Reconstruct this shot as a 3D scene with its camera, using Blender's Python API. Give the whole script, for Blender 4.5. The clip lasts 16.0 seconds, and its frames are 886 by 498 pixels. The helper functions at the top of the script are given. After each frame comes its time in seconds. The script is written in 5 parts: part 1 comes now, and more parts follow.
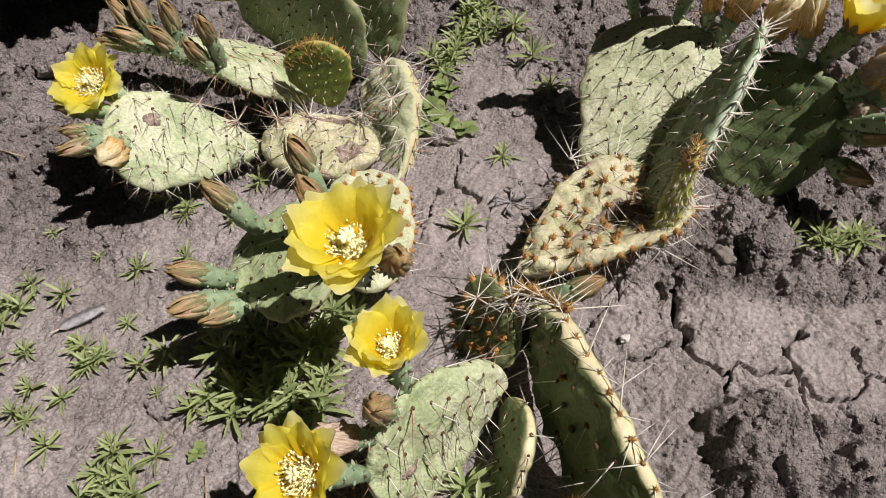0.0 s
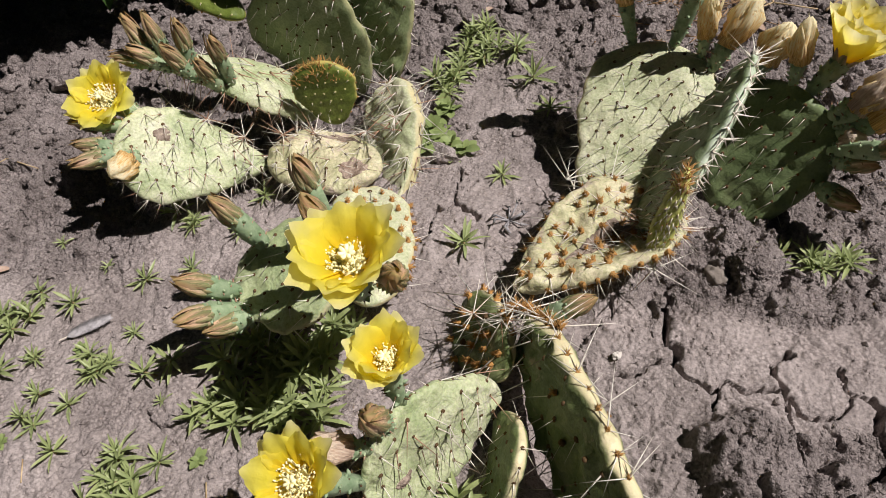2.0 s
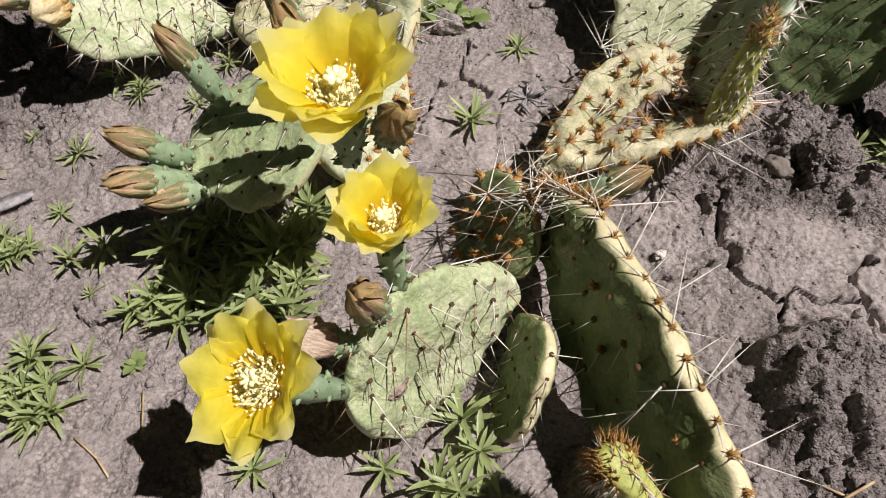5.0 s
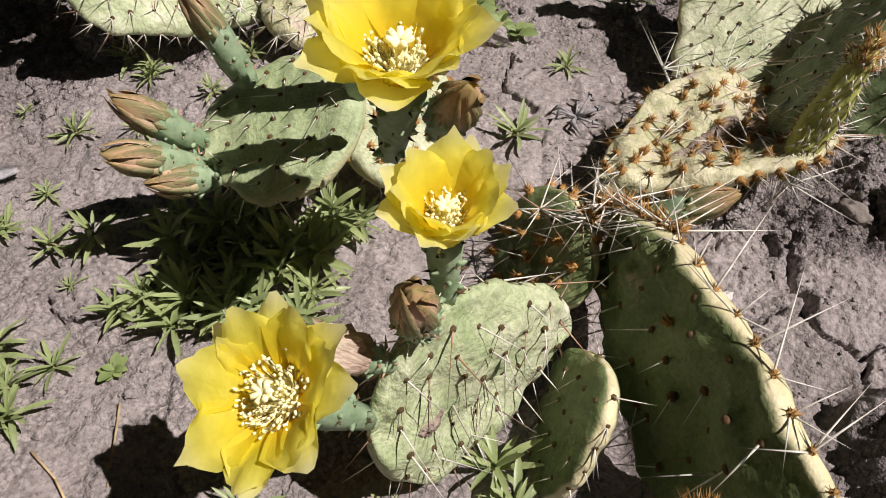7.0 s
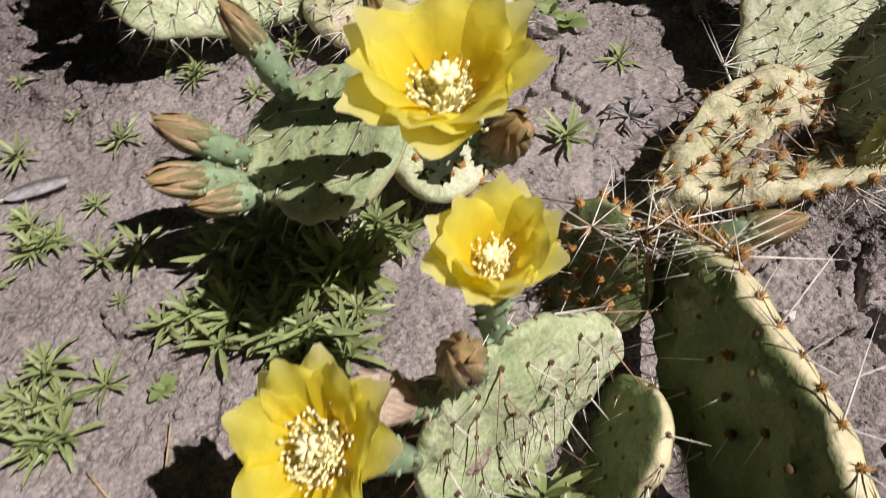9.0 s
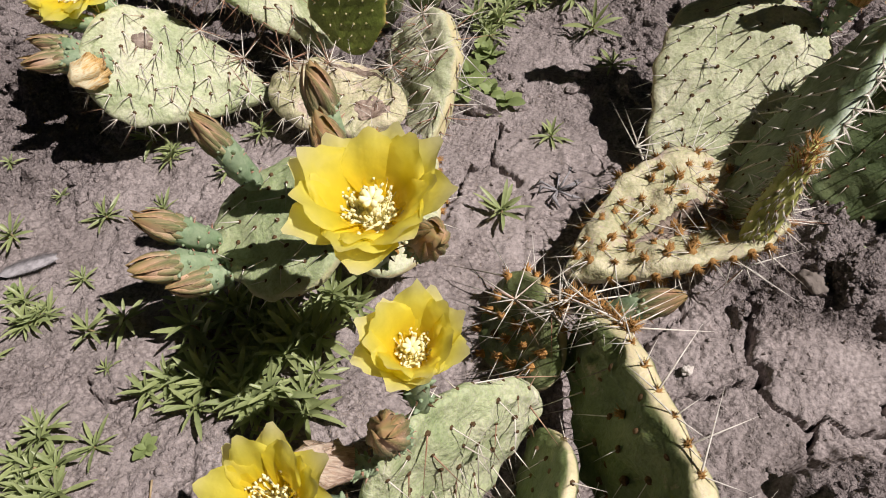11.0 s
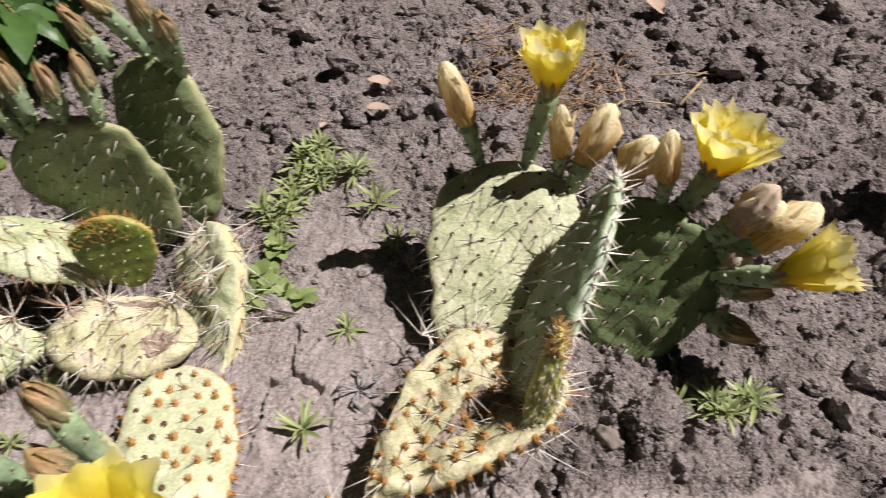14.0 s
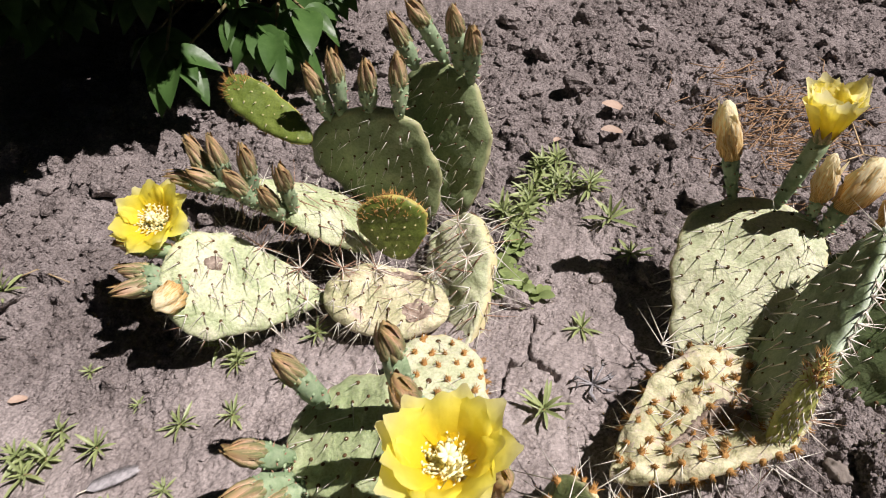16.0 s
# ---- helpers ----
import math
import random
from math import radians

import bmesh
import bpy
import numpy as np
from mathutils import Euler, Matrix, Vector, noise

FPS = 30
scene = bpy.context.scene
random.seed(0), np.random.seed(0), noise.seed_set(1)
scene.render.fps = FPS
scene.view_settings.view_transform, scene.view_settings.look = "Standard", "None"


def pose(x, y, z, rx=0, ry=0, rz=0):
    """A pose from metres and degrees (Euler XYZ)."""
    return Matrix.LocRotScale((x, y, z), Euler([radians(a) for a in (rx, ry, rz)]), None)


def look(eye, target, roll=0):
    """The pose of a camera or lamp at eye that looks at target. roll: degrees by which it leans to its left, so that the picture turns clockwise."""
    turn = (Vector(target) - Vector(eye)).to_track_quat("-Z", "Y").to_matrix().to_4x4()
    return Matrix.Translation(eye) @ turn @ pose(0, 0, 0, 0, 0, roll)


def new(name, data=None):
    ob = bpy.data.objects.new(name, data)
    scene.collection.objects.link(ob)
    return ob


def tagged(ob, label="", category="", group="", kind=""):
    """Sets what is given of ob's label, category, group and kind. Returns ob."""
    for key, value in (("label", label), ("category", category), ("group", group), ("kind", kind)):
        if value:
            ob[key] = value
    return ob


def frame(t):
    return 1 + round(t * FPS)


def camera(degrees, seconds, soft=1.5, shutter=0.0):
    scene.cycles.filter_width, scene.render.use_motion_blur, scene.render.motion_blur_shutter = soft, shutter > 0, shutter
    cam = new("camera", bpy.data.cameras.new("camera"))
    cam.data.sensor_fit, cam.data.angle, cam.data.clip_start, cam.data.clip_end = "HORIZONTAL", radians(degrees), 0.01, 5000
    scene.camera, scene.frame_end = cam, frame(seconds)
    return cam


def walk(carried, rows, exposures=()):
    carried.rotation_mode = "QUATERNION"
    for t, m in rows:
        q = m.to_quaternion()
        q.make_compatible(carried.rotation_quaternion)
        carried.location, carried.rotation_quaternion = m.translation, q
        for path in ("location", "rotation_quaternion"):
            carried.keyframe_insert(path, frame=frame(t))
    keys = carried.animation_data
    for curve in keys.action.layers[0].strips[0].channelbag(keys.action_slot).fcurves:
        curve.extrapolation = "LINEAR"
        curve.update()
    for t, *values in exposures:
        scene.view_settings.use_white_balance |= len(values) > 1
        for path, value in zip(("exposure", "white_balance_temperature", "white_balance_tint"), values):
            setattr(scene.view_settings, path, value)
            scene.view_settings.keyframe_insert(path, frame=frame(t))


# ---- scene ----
cam = camera(63.2, 16.0, soft=0.9, shutter=0.3)
PATH = [
    (0, (0.076, 0.072, 0.458), (-0.154, 1.284, -1.116), -12.6),
    (0.5, (0.079, 0.066, 0.469), (-0.182, 1.311, -1.074), -12.6),
    (1, (0.082, 0.066, 0.471), (-0.177, 1.314, -1.071), -12.3),
    (1.5, (0.081, 0.066, 0.472), (-0.173, 1.299, -1.082), -12.4),
    (2, (0.083, 0.065, 0.471), (-0.159, 1.305, -1.08), -11.9),
    (2.5, (0.086, 0.065, 0.47), (-0.123, 1.304, -1.086), -10.9),
    (3, (0.095, 0.071, 0.461), (-0.039, 1.301, -1.11), -8.8),
    (3.5, (0.089, 0.069, 0.446), (-0.099, 1.191, -1.199), -13.3),
    (3.7, (0.093, 0.071, 0.442), (-0.17, 1.173, -1.206), -17.0),
    (5.8, (0.02, 0.092, 0.316), (-0.106, 1.286, -1.284), -2.1),
    (6, (0.018, 0.093, 0.313), (-0.12, 1.296, -1.279), -2.1),
    (6.5, (0.011, 0.097, 0.314), (-0.11, 1.306, -1.274), -0.9),
    (7, (0.015, 0.102, 0.31), (-0.105, 1.356, -1.243), -0.1),
    (7.5, (0.022, 0.1, 0.301), (-0.168, 1.398, -1.208), -0.3),
    (8, (0.023, 0.101, 0.3), (-0.17, 1.389, -1.218), -0.5),
    (8.5, (0.026, 0.108, 0.3), (-0.198, 1.365, -1.239), -2.1),
    (9, (0.012, 0.13, 0.32), (-0.228, 1.284, -1.296), -5.3),
    (9.2, (0.018, 0.15, 0.324), (-0.181, 1.295, -1.303), -5.8),
    (11.3, (0.049, 0.122, 0.383), (-0.148, 1.348, -1.185), -4.3),
    (11.5, (0.063, 0.129, 0.379), (-0.062, 1.374, -1.181), -3.1),
    (12, (0.099, 0.156, 0.393), (0.092, 1.41, -1.164), -5.2),
    (12.5, (0.145, 0.184, 0.4), (0.295, 1.51, -1.09), -6.4),
    (13, (0.164, 0.191, 0.407), (0.382, 1.524, -1.067), -6.5),
    (13.5, (0.158, 0.19, 0.409), (0.368, 1.534, -1.058), -5.7),
    (14, (0.118, 0.182, 0.426), (0.205, 1.561, -1.02), -7.1),
    (14.5, (0.065, 0.18, 0.441), (0.047, 1.585, -0.982), -6.9),
    (15, (0.043, 0.174, 0.45), (-0.046, 1.601, -0.948), -7.0),
    (15.5, (0.028, 0.163, 0.457), (-0.141, 1.599, -0.925), -6.9),
    (16, (0.019, 0.139, 0.468), (-0.217, 1.56, -0.919), -7.3),
]
walk(cam, [(t, look(eye, target, roll)) for t, eye, target, roll in PATH], [(0, 0.10, 6500, 16), (3.5, 0.11, 6500, 16), (6, 0.19, 6500, 16), (8, 0.16, 6500, 17), (9.2, 0.09, 6500, 17), (11.5, 0.06, 6550, 19), (12.5, 0.17, 6550, 18), (13, 0.41, 6550, 18), (14, 0.42, 6550, 18), (16, 0.41, 6520, 19)])
# ---- light ----
world = bpy.data.worlds.new("sky")
scene.world = world
world.use_nodes = True
wn = world.node_tree
sky = wn.nodes.new("ShaderNodeTexSky")
sky.sky_type, sky.sun_disc = "NISHITA", False
SUN = Vector((0.560, -0.055, 0.825)).normalized()
sky.sun_elevation = math.asin(SUN.z)
sky.sun_rotation = math.atan2(SUN.x, SUN.y)
wn.links.new(sky.outputs[0], wn.nodes["Background"].inputs[0])
wn.nodes["Background"].inputs[1].default_value = 0.0030
sun = new("sun", bpy.data.lights.new("sun", "SUN"))
sun.data.energy, sun.data.angle, sun.data.color = 5.0, radians(0.55), (1.0, 0.965, 0.92)
sun.matrix_world = look(SUN * 5, (0, 0, 0))


# ---- materials ----
def material(name, rough=0.6, spec=0.3):
    m = bpy.data.materials.new(name)
    m.use_nodes = True
    b = m.node_tree.nodes["Principled BSDF"]
    b.inputs["Roughness"].default_value = rough
    b.inputs["Specular IOR Level"].default_value = spec
    return m, m.node_tree, b


def noise_tex(nt, scale, detail=4, rough=0.6, coord="Object", distort=0.0):
    c = nt.nodes.new("ShaderNodeTexCoord")
    n = nt.nodes.new("ShaderNodeTexNoise")
    n.inputs["Scale"].default_value, n.inputs["Detail"].default_value = scale, detail
    n.inputs["Roughness"].default_value, n.inputs["Distortion"].default_value = rough, distort
    nt.links.new(c.outputs[coord], n.inputs["Vector"])
    return n.outputs["Fac"]


def ramp(nt, fac, stops):
    r = nt.nodes.new("ShaderNodeValToRGB")
    el = r.color_ramp.elements
    while len(el) < len(stops):
        el.new(0.5)
    for e, (p, c) in zip(el, stops):
        e.position, e.color = p, (*c, 1)
    nt.links.new(fac, r.inputs[0])
    return r.outputs[0]


def mix(nt, fac, a, b, mode="MIX"):
    n = nt.nodes.new("ShaderNodeMix")
    n.data_type, n.blend_type = "RGBA", mode
    for sock, v in ((n.inputs[0], fac), (n.inputs[6], a), (n.inputs[7], b)):
        if hasattr(v, "default_value"):
            nt.links.new(v, sock)
        else:
            sock.default_value = v if isinstance(v, float) else (*v, 1)
    return n.outputs[2]


def bump(nt, b, height, strength, dist, chain=None):
    n = nt.nodes.new("ShaderNodeBump")
    n.inputs["Strength"].default_value, n.inputs["Distance"].default_value = strength, dist
    nt.links.new(height, n.inputs["Height"])
    if chain is not None:
        nt.links.new(chain, n.inputs["Normal"])
    nt.links.new(n.outputs[0], b.inputs["Normal"])
    return n.outputs[0]


def grain_tex(nt, scale):
    """Rounded grains packed together: 1 on a grain, 0 in the gaps."""
    c = nt.nodes.new("ShaderNodeTexCoord")
    w = nt.nodes.new("ShaderNodeTexNoise")
    w.inputs["Scale"].default_value = scale * 0.6
    add = nt.nodes.new("ShaderNodeMix")
    add.data_type, add.blend_type = "RGBA", "ADD"
    add.inputs[0].default_value = 0.6 / scale
    v = nt.nodes.new("ShaderNodeTexVoronoi")
    v.inputs["Scale"].default_value = scale
    nt.links.new(c.outputs["Object"], w.inputs["Vector"])
    nt.links.new(c.outputs["Object"], add.inputs[6])
    nt.links.new(w.outputs["Color"], add.inputs[7])
    nt.links.new(add.outputs[2], v.inputs["Vector"])
    k = nt.nodes.new("ShaderNodeMath")
    k.operation = "SUBTRACT"
    k.inputs[0].default_value = 1.0
    nt.links.new(v.outputs["Distance"], k.inputs[1])
    return k.outputs[0]


def soil_material():
    m, nt, b = material("soil", 0.95, 0.1)
    at = nt.nodes.new("ShaderNodeAttribute")
    at.attribute_name = "loose"
    grain = noise_tex(nt, 14, 6, 0.65)
    crust = ramp(nt, grain, [(0.3, (0.250, 0.217, 0.204)), (0.5, (0.328, 0.287, 0.271)), (0.72, (0.405, 0.359, 0.341))])
    crumb = ramp(nt, grain, [(0.3, (0.205, 0.176, 0.165)), (0.5, (0.285, 0.248, 0.235)), (0.72, (0.375, 0.330, 0.315))])
    big = mix(nt, at.outputs["Fac"], crust, crumb)
    # Speckle contrast raised in place of the shadows between fine grains.
    fine = ramp(nt, noise_tex(nt, 380, 5, 0.8), [(0.34, (0.45, 0.44, 0.44)), (0.46, (0.90, 0.90, 0.90)), (0.58, (1.06, 1.06, 1.05)), (0.70, (1.4, 1.39, 1.37))])
    col = mix(nt, 1.0, big, fine, "MULTIPLY")
    # Gaps between grains darkened in the colour, as shade fills the pores.
    pore_shade = ramp(nt, grain_tex(nt, 420), [(0.36, (0.50, 0.48, 0.47)), (0.55, (0.98, 0.98, 0.98)), (0.9, (1.12, 1.11, 1.10))])
    patch = ramp(nt, noise_tex(nt, 34, 5, 0.65), [(0.40, (0.10, 0.10, 0.10)), (0.62, (0.75, 0.75, 0.75))])
    col = mix(nt, patch, col, mix(nt, 1.0, col, pore_shade, "MULTIPLY"))
    nt.links.new(col, b.inputs["Base Color"])
    rough = ramp(nt, at.outputs["Fac"], [(0.0, (0.32, 0.32, 0.32)), (0.7, (0.85, 0.85, 0.85))])
    n1 = bump(nt, b, noise_tex(nt, 150, 6, 0.70), 0.9, 0.004)
    nt.links.new(rough, n1.node.inputs["Strength"])
    n2 = bump(nt, b, grain_tex(nt, 340), 0.9, 0.0020, n1)
    grit = ramp(nt, at.outputs["Fac"], [(0.0, (0.10, 0.10, 0.10)), (0.6, (0.85, 0.85, 0.85))])
    nt.links.new(grit, n2.node.inputs["Strength"])
    n3 = bump(nt, b, grain_tex(nt, 820), 0.8, 0.0010, n2)
    nt.links.new(grit, n3.node.inputs["Strength"])
    return m


def pad_material(name, stops, veins=1.0, scars=0.66, scar_tone=(0.42, 0.34, 0.22), rim=None):
    m, nt, b = material(name, 0.52, 0.35)
    base = ramp(nt, noise_tex(nt, 26, 5, 0.62, distort=0.5), stops)
    speck = ramp(nt, noise_tex(nt, 420, 4, 0.7), [(0.35, (0.72, 0.74, 0.68)), (0.55, (1, 1, 1)), (0.7, (1.12, 1.12, 1.08))])
    col = mix(nt, 1.0, base, speck, "MULTIPLY")
    scar = ramp(nt, noise_tex(nt, 55, 5, 0.65, distort=0.6), [(scars, (0, 0, 0)), (scars + 0.09, (0.75, 0.75, 0.75))])
    col = mix(nt, scar, col, scar_tone)
    # Pale corky rim, its tone also carrying the edge's sunlit brightness.
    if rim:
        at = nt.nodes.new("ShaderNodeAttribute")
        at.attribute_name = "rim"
        lit_wear = ramp(nt, noise_tex(nt, 60, 4, 0.6), [(0.3, (0.45, 0.45, 0.45)), (0.5, (1, 1, 1))])
        col = mix(nt, mix(nt, 1.0, lit_wear, at.outputs["Fac"], "MULTIPLY"), col, rim)
    nt.links.new(col, b.inputs["Base Color"])
    b.inputs["Subsurface Weight"].default_value = 0.12
    b.inputs["Subsurface Radius"].default_value = (0.002, 0.003, 0.001)
    n1 = bump(nt, b, noise_tex(nt, 75, 4, 0.60, distort=0.4), 0.5 * veins, 0.005)
    bump(nt, b, noise_tex(nt, 500, 3, 0.6), 0.25, 0.0012, n1)
    return m


def simple(name, a, c, scale, rough=0.6, spec=0.3, relief=0.3, dist=0.001, trans=0.0):
    m, nt, b = material(name, rough, spec)
    col = ramp(nt, noise_tex(nt, scale, 5, 0.65), [(0.32, a), (0.68, c)])
    info = nt.nodes.new("ShaderNodeObjectInfo")
    var = ramp(nt, info.outputs["Random"], [(0, (0.84, 0.86, 0.84)), (1, (1.12, 1.1, 1.05))])
    col = mix(nt, 1.0, col, var, "MULTIPLY")
    nt.links.new(col, b.inputs["Base Color"])
    if relief:
        bump(nt, b, noise_tex(nt, scale * 3, 4, 0.6), relief, dist)
    if trans:
        t = nt.nodes.new("ShaderNodeBsdfTranslucent")
        nt.links.new(col, t.inputs[0])
        s = nt.nodes.new("ShaderNodeMixShader")
        s.inputs[0].default_value = trans
        nt.links.new(b.outputs[0], s.inputs[1])
        nt.links.new(t.outputs[0], s.inputs[2])
        nt.links.new(s.outputs[0], nt.nodes["Material Output"].inputs[0])
    return m


SOIL = soil_material()
PAD_OLD = pad_material("pad_sallow_old", [(0.3, (0.35, 0.36, 0.19)), (0.45, (0.50, 0.48, 0.29)), (0.6, (0.61, 0.56, 0.37)), (0.75, (0.67, 0.59, 0.43))], 1.5, 0.57, (0.50, 0.39, 0.33))
PAD_PALE = pad_material("pad_pale_green", [(0.3, (0.37, 0.42, 0.24)), (0.5, (0.52, 0.54, 0.35)), (0.7, (0.64, 0.63, 0.46))], 0.9, 0.65, (0.46, 0.40, 0.29), (0.56, 0.50, 0.28))
PAD_NET = pad_material("pad_netted_green", [(0.34, (0.31, 0.375, 0.19)), (0.48, (0.47, 0.515, 0.31)), (0.58, (0.57, 0.585, 0.40)), (0.7, (0.68, 0.665, 0.51))], 1.6, 0.66, (0.40, 0.34, 0.25))
PAD_GREEN = pad_material("pad_grey_green", [(0.3, (0.26, 0.33, 0.16)), (0.55, (0.39, 0.45, 0.25)), (0.75, (0.51, 0.54, 0.34))], 1.0, 0.66, (0.42, 0.34, 0.22), (0.46, 0.45, 0.26))
# R3's own darker copy of the deep green: its shade is in the colour.
PAD_SHADE = pad_material("pad_shaded_green", [(0.3, (0.105, 0.15, 0.062)), (0.55, (0.155, 0.205, 0.092)), (0.75, (0.22, 0.26, 0.125))], 0.5, 0.7, (0.36, 0.32, 0.20))
# Olive faces of R7 to R9, toned down to carry their shade.
PAD_EDGE = pad_material("pad_shaded_olive_corky", [(0.34, (0.08, 0.115, 0.040)), (0.5, (0.145, 0.185, 0.072)), (0.7, (0.24, 0.265, 0.13))], 1.0, 0.64, (0.40, 0.30, 0.20), (0.66, 0.59, 0.36))
# R4's face coloured dark for its shade, its blue-green rim pale as lit.
PAD_TEAL = pad_material("pad_shaded_blue_green", [(0.3, (0.15, 0.20, 0.10)), (0.55, (0.22, 0.28, 0.15)), (0.75, (0.30, 0.34, 0.19))], 0.6, 0.7, (0.42, 0.34, 0.22), (0.42, 0.50, 0.37))
PAD_DEEP = pad_material("pad_deep_green", [(0.3, (0.17, 0.225, 0.105)), (0.55, (0.25, 0.305, 0.15)), (0.75, (0.34, 0.37, 0.20))], 0.45, 0.66, (0.36, 0.32, 0.20), (0.38, 0.38, 0.20))
PAD_YOUNG = pad_material("pad_young_green", [(0.3, (0.11, 0.155, 0.024)), (0.6, (0.165, 0.215, 0.040)), (0.8, (0.24, 0.28, 0.07))], 0.4, 0.8, (0.4, 0.36, 0.15), (0.42, 0.36, 0.10))
PAD_SHOOT = pad_material("pad_shoot_yellow_green", [(0.3, (0.36, 0.40, 0.10)), (0.6, (0.52, 0.52, 0.17)), (0.8, (0.60, 0.53, 0.22))], 0.5, 0.8)
OVARY = simple("ovary_grey_green", (0.17, 0.26, 0.14), (0.35, 0.43, 0.28), 120, 0.55, 0.3, 0.4, 0.001)
GLOCHID = simple("glochid_rust", (0.24, 0.115, 0.035), (0.52, 0.30, 0.11), 900, 0.8, 0.1)
AREOLE = simple("areole_dark", (0.06, 0.040, 0.022), (0.15, 0.092, 0.048), 900, 0.9, 0.1)
SPINE = simple("spine_bone", (0.52, 0.47, 0.40), (0.84, 0.81, 0.74), 130, 0.45, 0.4, 0)
AREOLE_PALE = simple("areole_pale", (0.50, 0.46, 0.20), (0.70, 0.64, 0.34), 900, 0.8, 0.1)
CORK = simple("cork_scar", (0.17, 0.12, 0.09), (0.46, 0.37, 0.31), 160, 0.9, 0.1, 0.6, 0.002)
LITTER = simple("straw_brown", (0.20, 0.12, 0.07), (0.46, 0.31, 0.19), 100, 0.8, 0.1)
PLANTLET = simple("seedling_leaf", (0.20, 0.31, 0.13), (0.40, 0.52, 0.28), 60, 0.5, 0.35, 0.3, 0.001, 0.2)
SPINE_RED = simple("spine_reddish", (0.22, 0.09, 0.05), (0.50, 0.34, 0.24), 130, 0.45, 0.4, 0)
SPINE_DARK = simple("spine_grey_brown", (0.08, 0.06, 0.045), (0.26, 0.20, 0.15), 130, 0.5, 0.3, 0)
def petal_material():
    m, nt, p = material("petal_lemon", 0.5, 0.25)
    co = nt.nodes.new("ShaderNodeTexCoord")
    sep = nt.nodes.new("ShaderNodeSeparateXYZ")
    nt.links.new(co.outputs["Object"], sep.inputs[0])
    col = ramp(nt, sep.outputs["Y"], [(0.04, (0.93, 0.72, 0.02)), (0.32, (0.95, 0.85, 0.07)), (0.62, (0.96, 0.89, 0.18)), (0.95, (0.97, 0.92, 0.50))])
    streak = ramp(nt, noise_tex(nt, 7, 4, 0.6, distort=0.4), [(0.35, (0.97, 0.965, 0.94)), (0.62, (1.01, 1.01, 1.02))])
    col = mix(nt, 1.0, col, streak, "MULTIPLY")
    nt.links.new(col, p.inputs["Base Color"])
    bump(nt, p, noise_tex(nt, 6, 2, 0.5), 0.07, 0.02)
    tr = nt.nodes.new("ShaderNodeBsdfTranslucent")
    nt.links.new(col, tr.inputs[0])
    sh = nt.nodes.new("ShaderNodeMixShader")
    sh.inputs[0].default_value = 0.60
    nt.links.new(p.outputs[0], sh.inputs[1])
    nt.links.new(tr.outputs[0], sh.inputs[2])
    nt.links.new(sh.outputs[0], nt.nodes["Material Output"].inputs[0])
    return m


PETAL = petal_material()
STAMEN = simple("stamen_cream", (0.93, 0.84, 0.38), (0.97, 0.93, 0.66), 300, 0.6, 0.2, 0)
def wilt_material(name, dark, mid, pale):
    m, nt, p = material(name, 0.65, 0.2)
    co = nt.nodes.new("ShaderNodeTexCoord")
    mp = nt.nodes.new("ShaderNodeMapping")
    mp.inputs["Scale"].default_value = (12, 12, 1.4)
    nt.links.new(co.outputs["Generated"], mp.inputs[0])
    n = nt.nodes.new("ShaderNodeTexNoise")
    n.inputs["Scale"].default_value, n.inputs["Detail"].default_value = 1.6, 5
    nt.links.new(mp.outputs[0], n.inputs["Vector"])
    sep = nt.nodes.new("ShaderNodeSeparateXYZ")
    nt.links.new(co.outputs["Generated"], sep.inputs[0])
    add_z = nt.nodes.new("ShaderNodeMath")
    add_z.operation = "MULTIPLY_ADD"
    add_z.inputs[1].default_value = 0.38
    nt.links.new(sep.outputs["Z"], add_z.inputs[0])
    nt.links.new(n.outputs["Fac"], add_z.inputs[2])
    col = ramp(nt, add_z.outputs[0], [(0.36, dark), (0.58, mid), (0.82, pale)])
    nt.links.new(col, p.inputs["Base Color"])
    bump(nt, p, n.outputs["Fac"], 0.45, 0.003)
    tr = nt.nodes.new("ShaderNodeBsdfTranslucent")
    nt.links.new(col, tr.inputs[0])
    sh = nt.nodes.new("ShaderNodeMixShader")
    sh.inputs[0].default_value = 0.38
    nt.links.new(p.outputs[0], sh.inputs[1])
    nt.links.new(tr.outputs[0], sh.inputs[2])
    nt.links.new(sh.outputs[0], nt.nodes["Material Output"].inputs[0])
    return m


WILT = wilt_material("wilted_petal_ochre", (0.44, 0.22, 0.08), (0.86, 0.60, 0.24), (0.97, 0.90, 0.62))
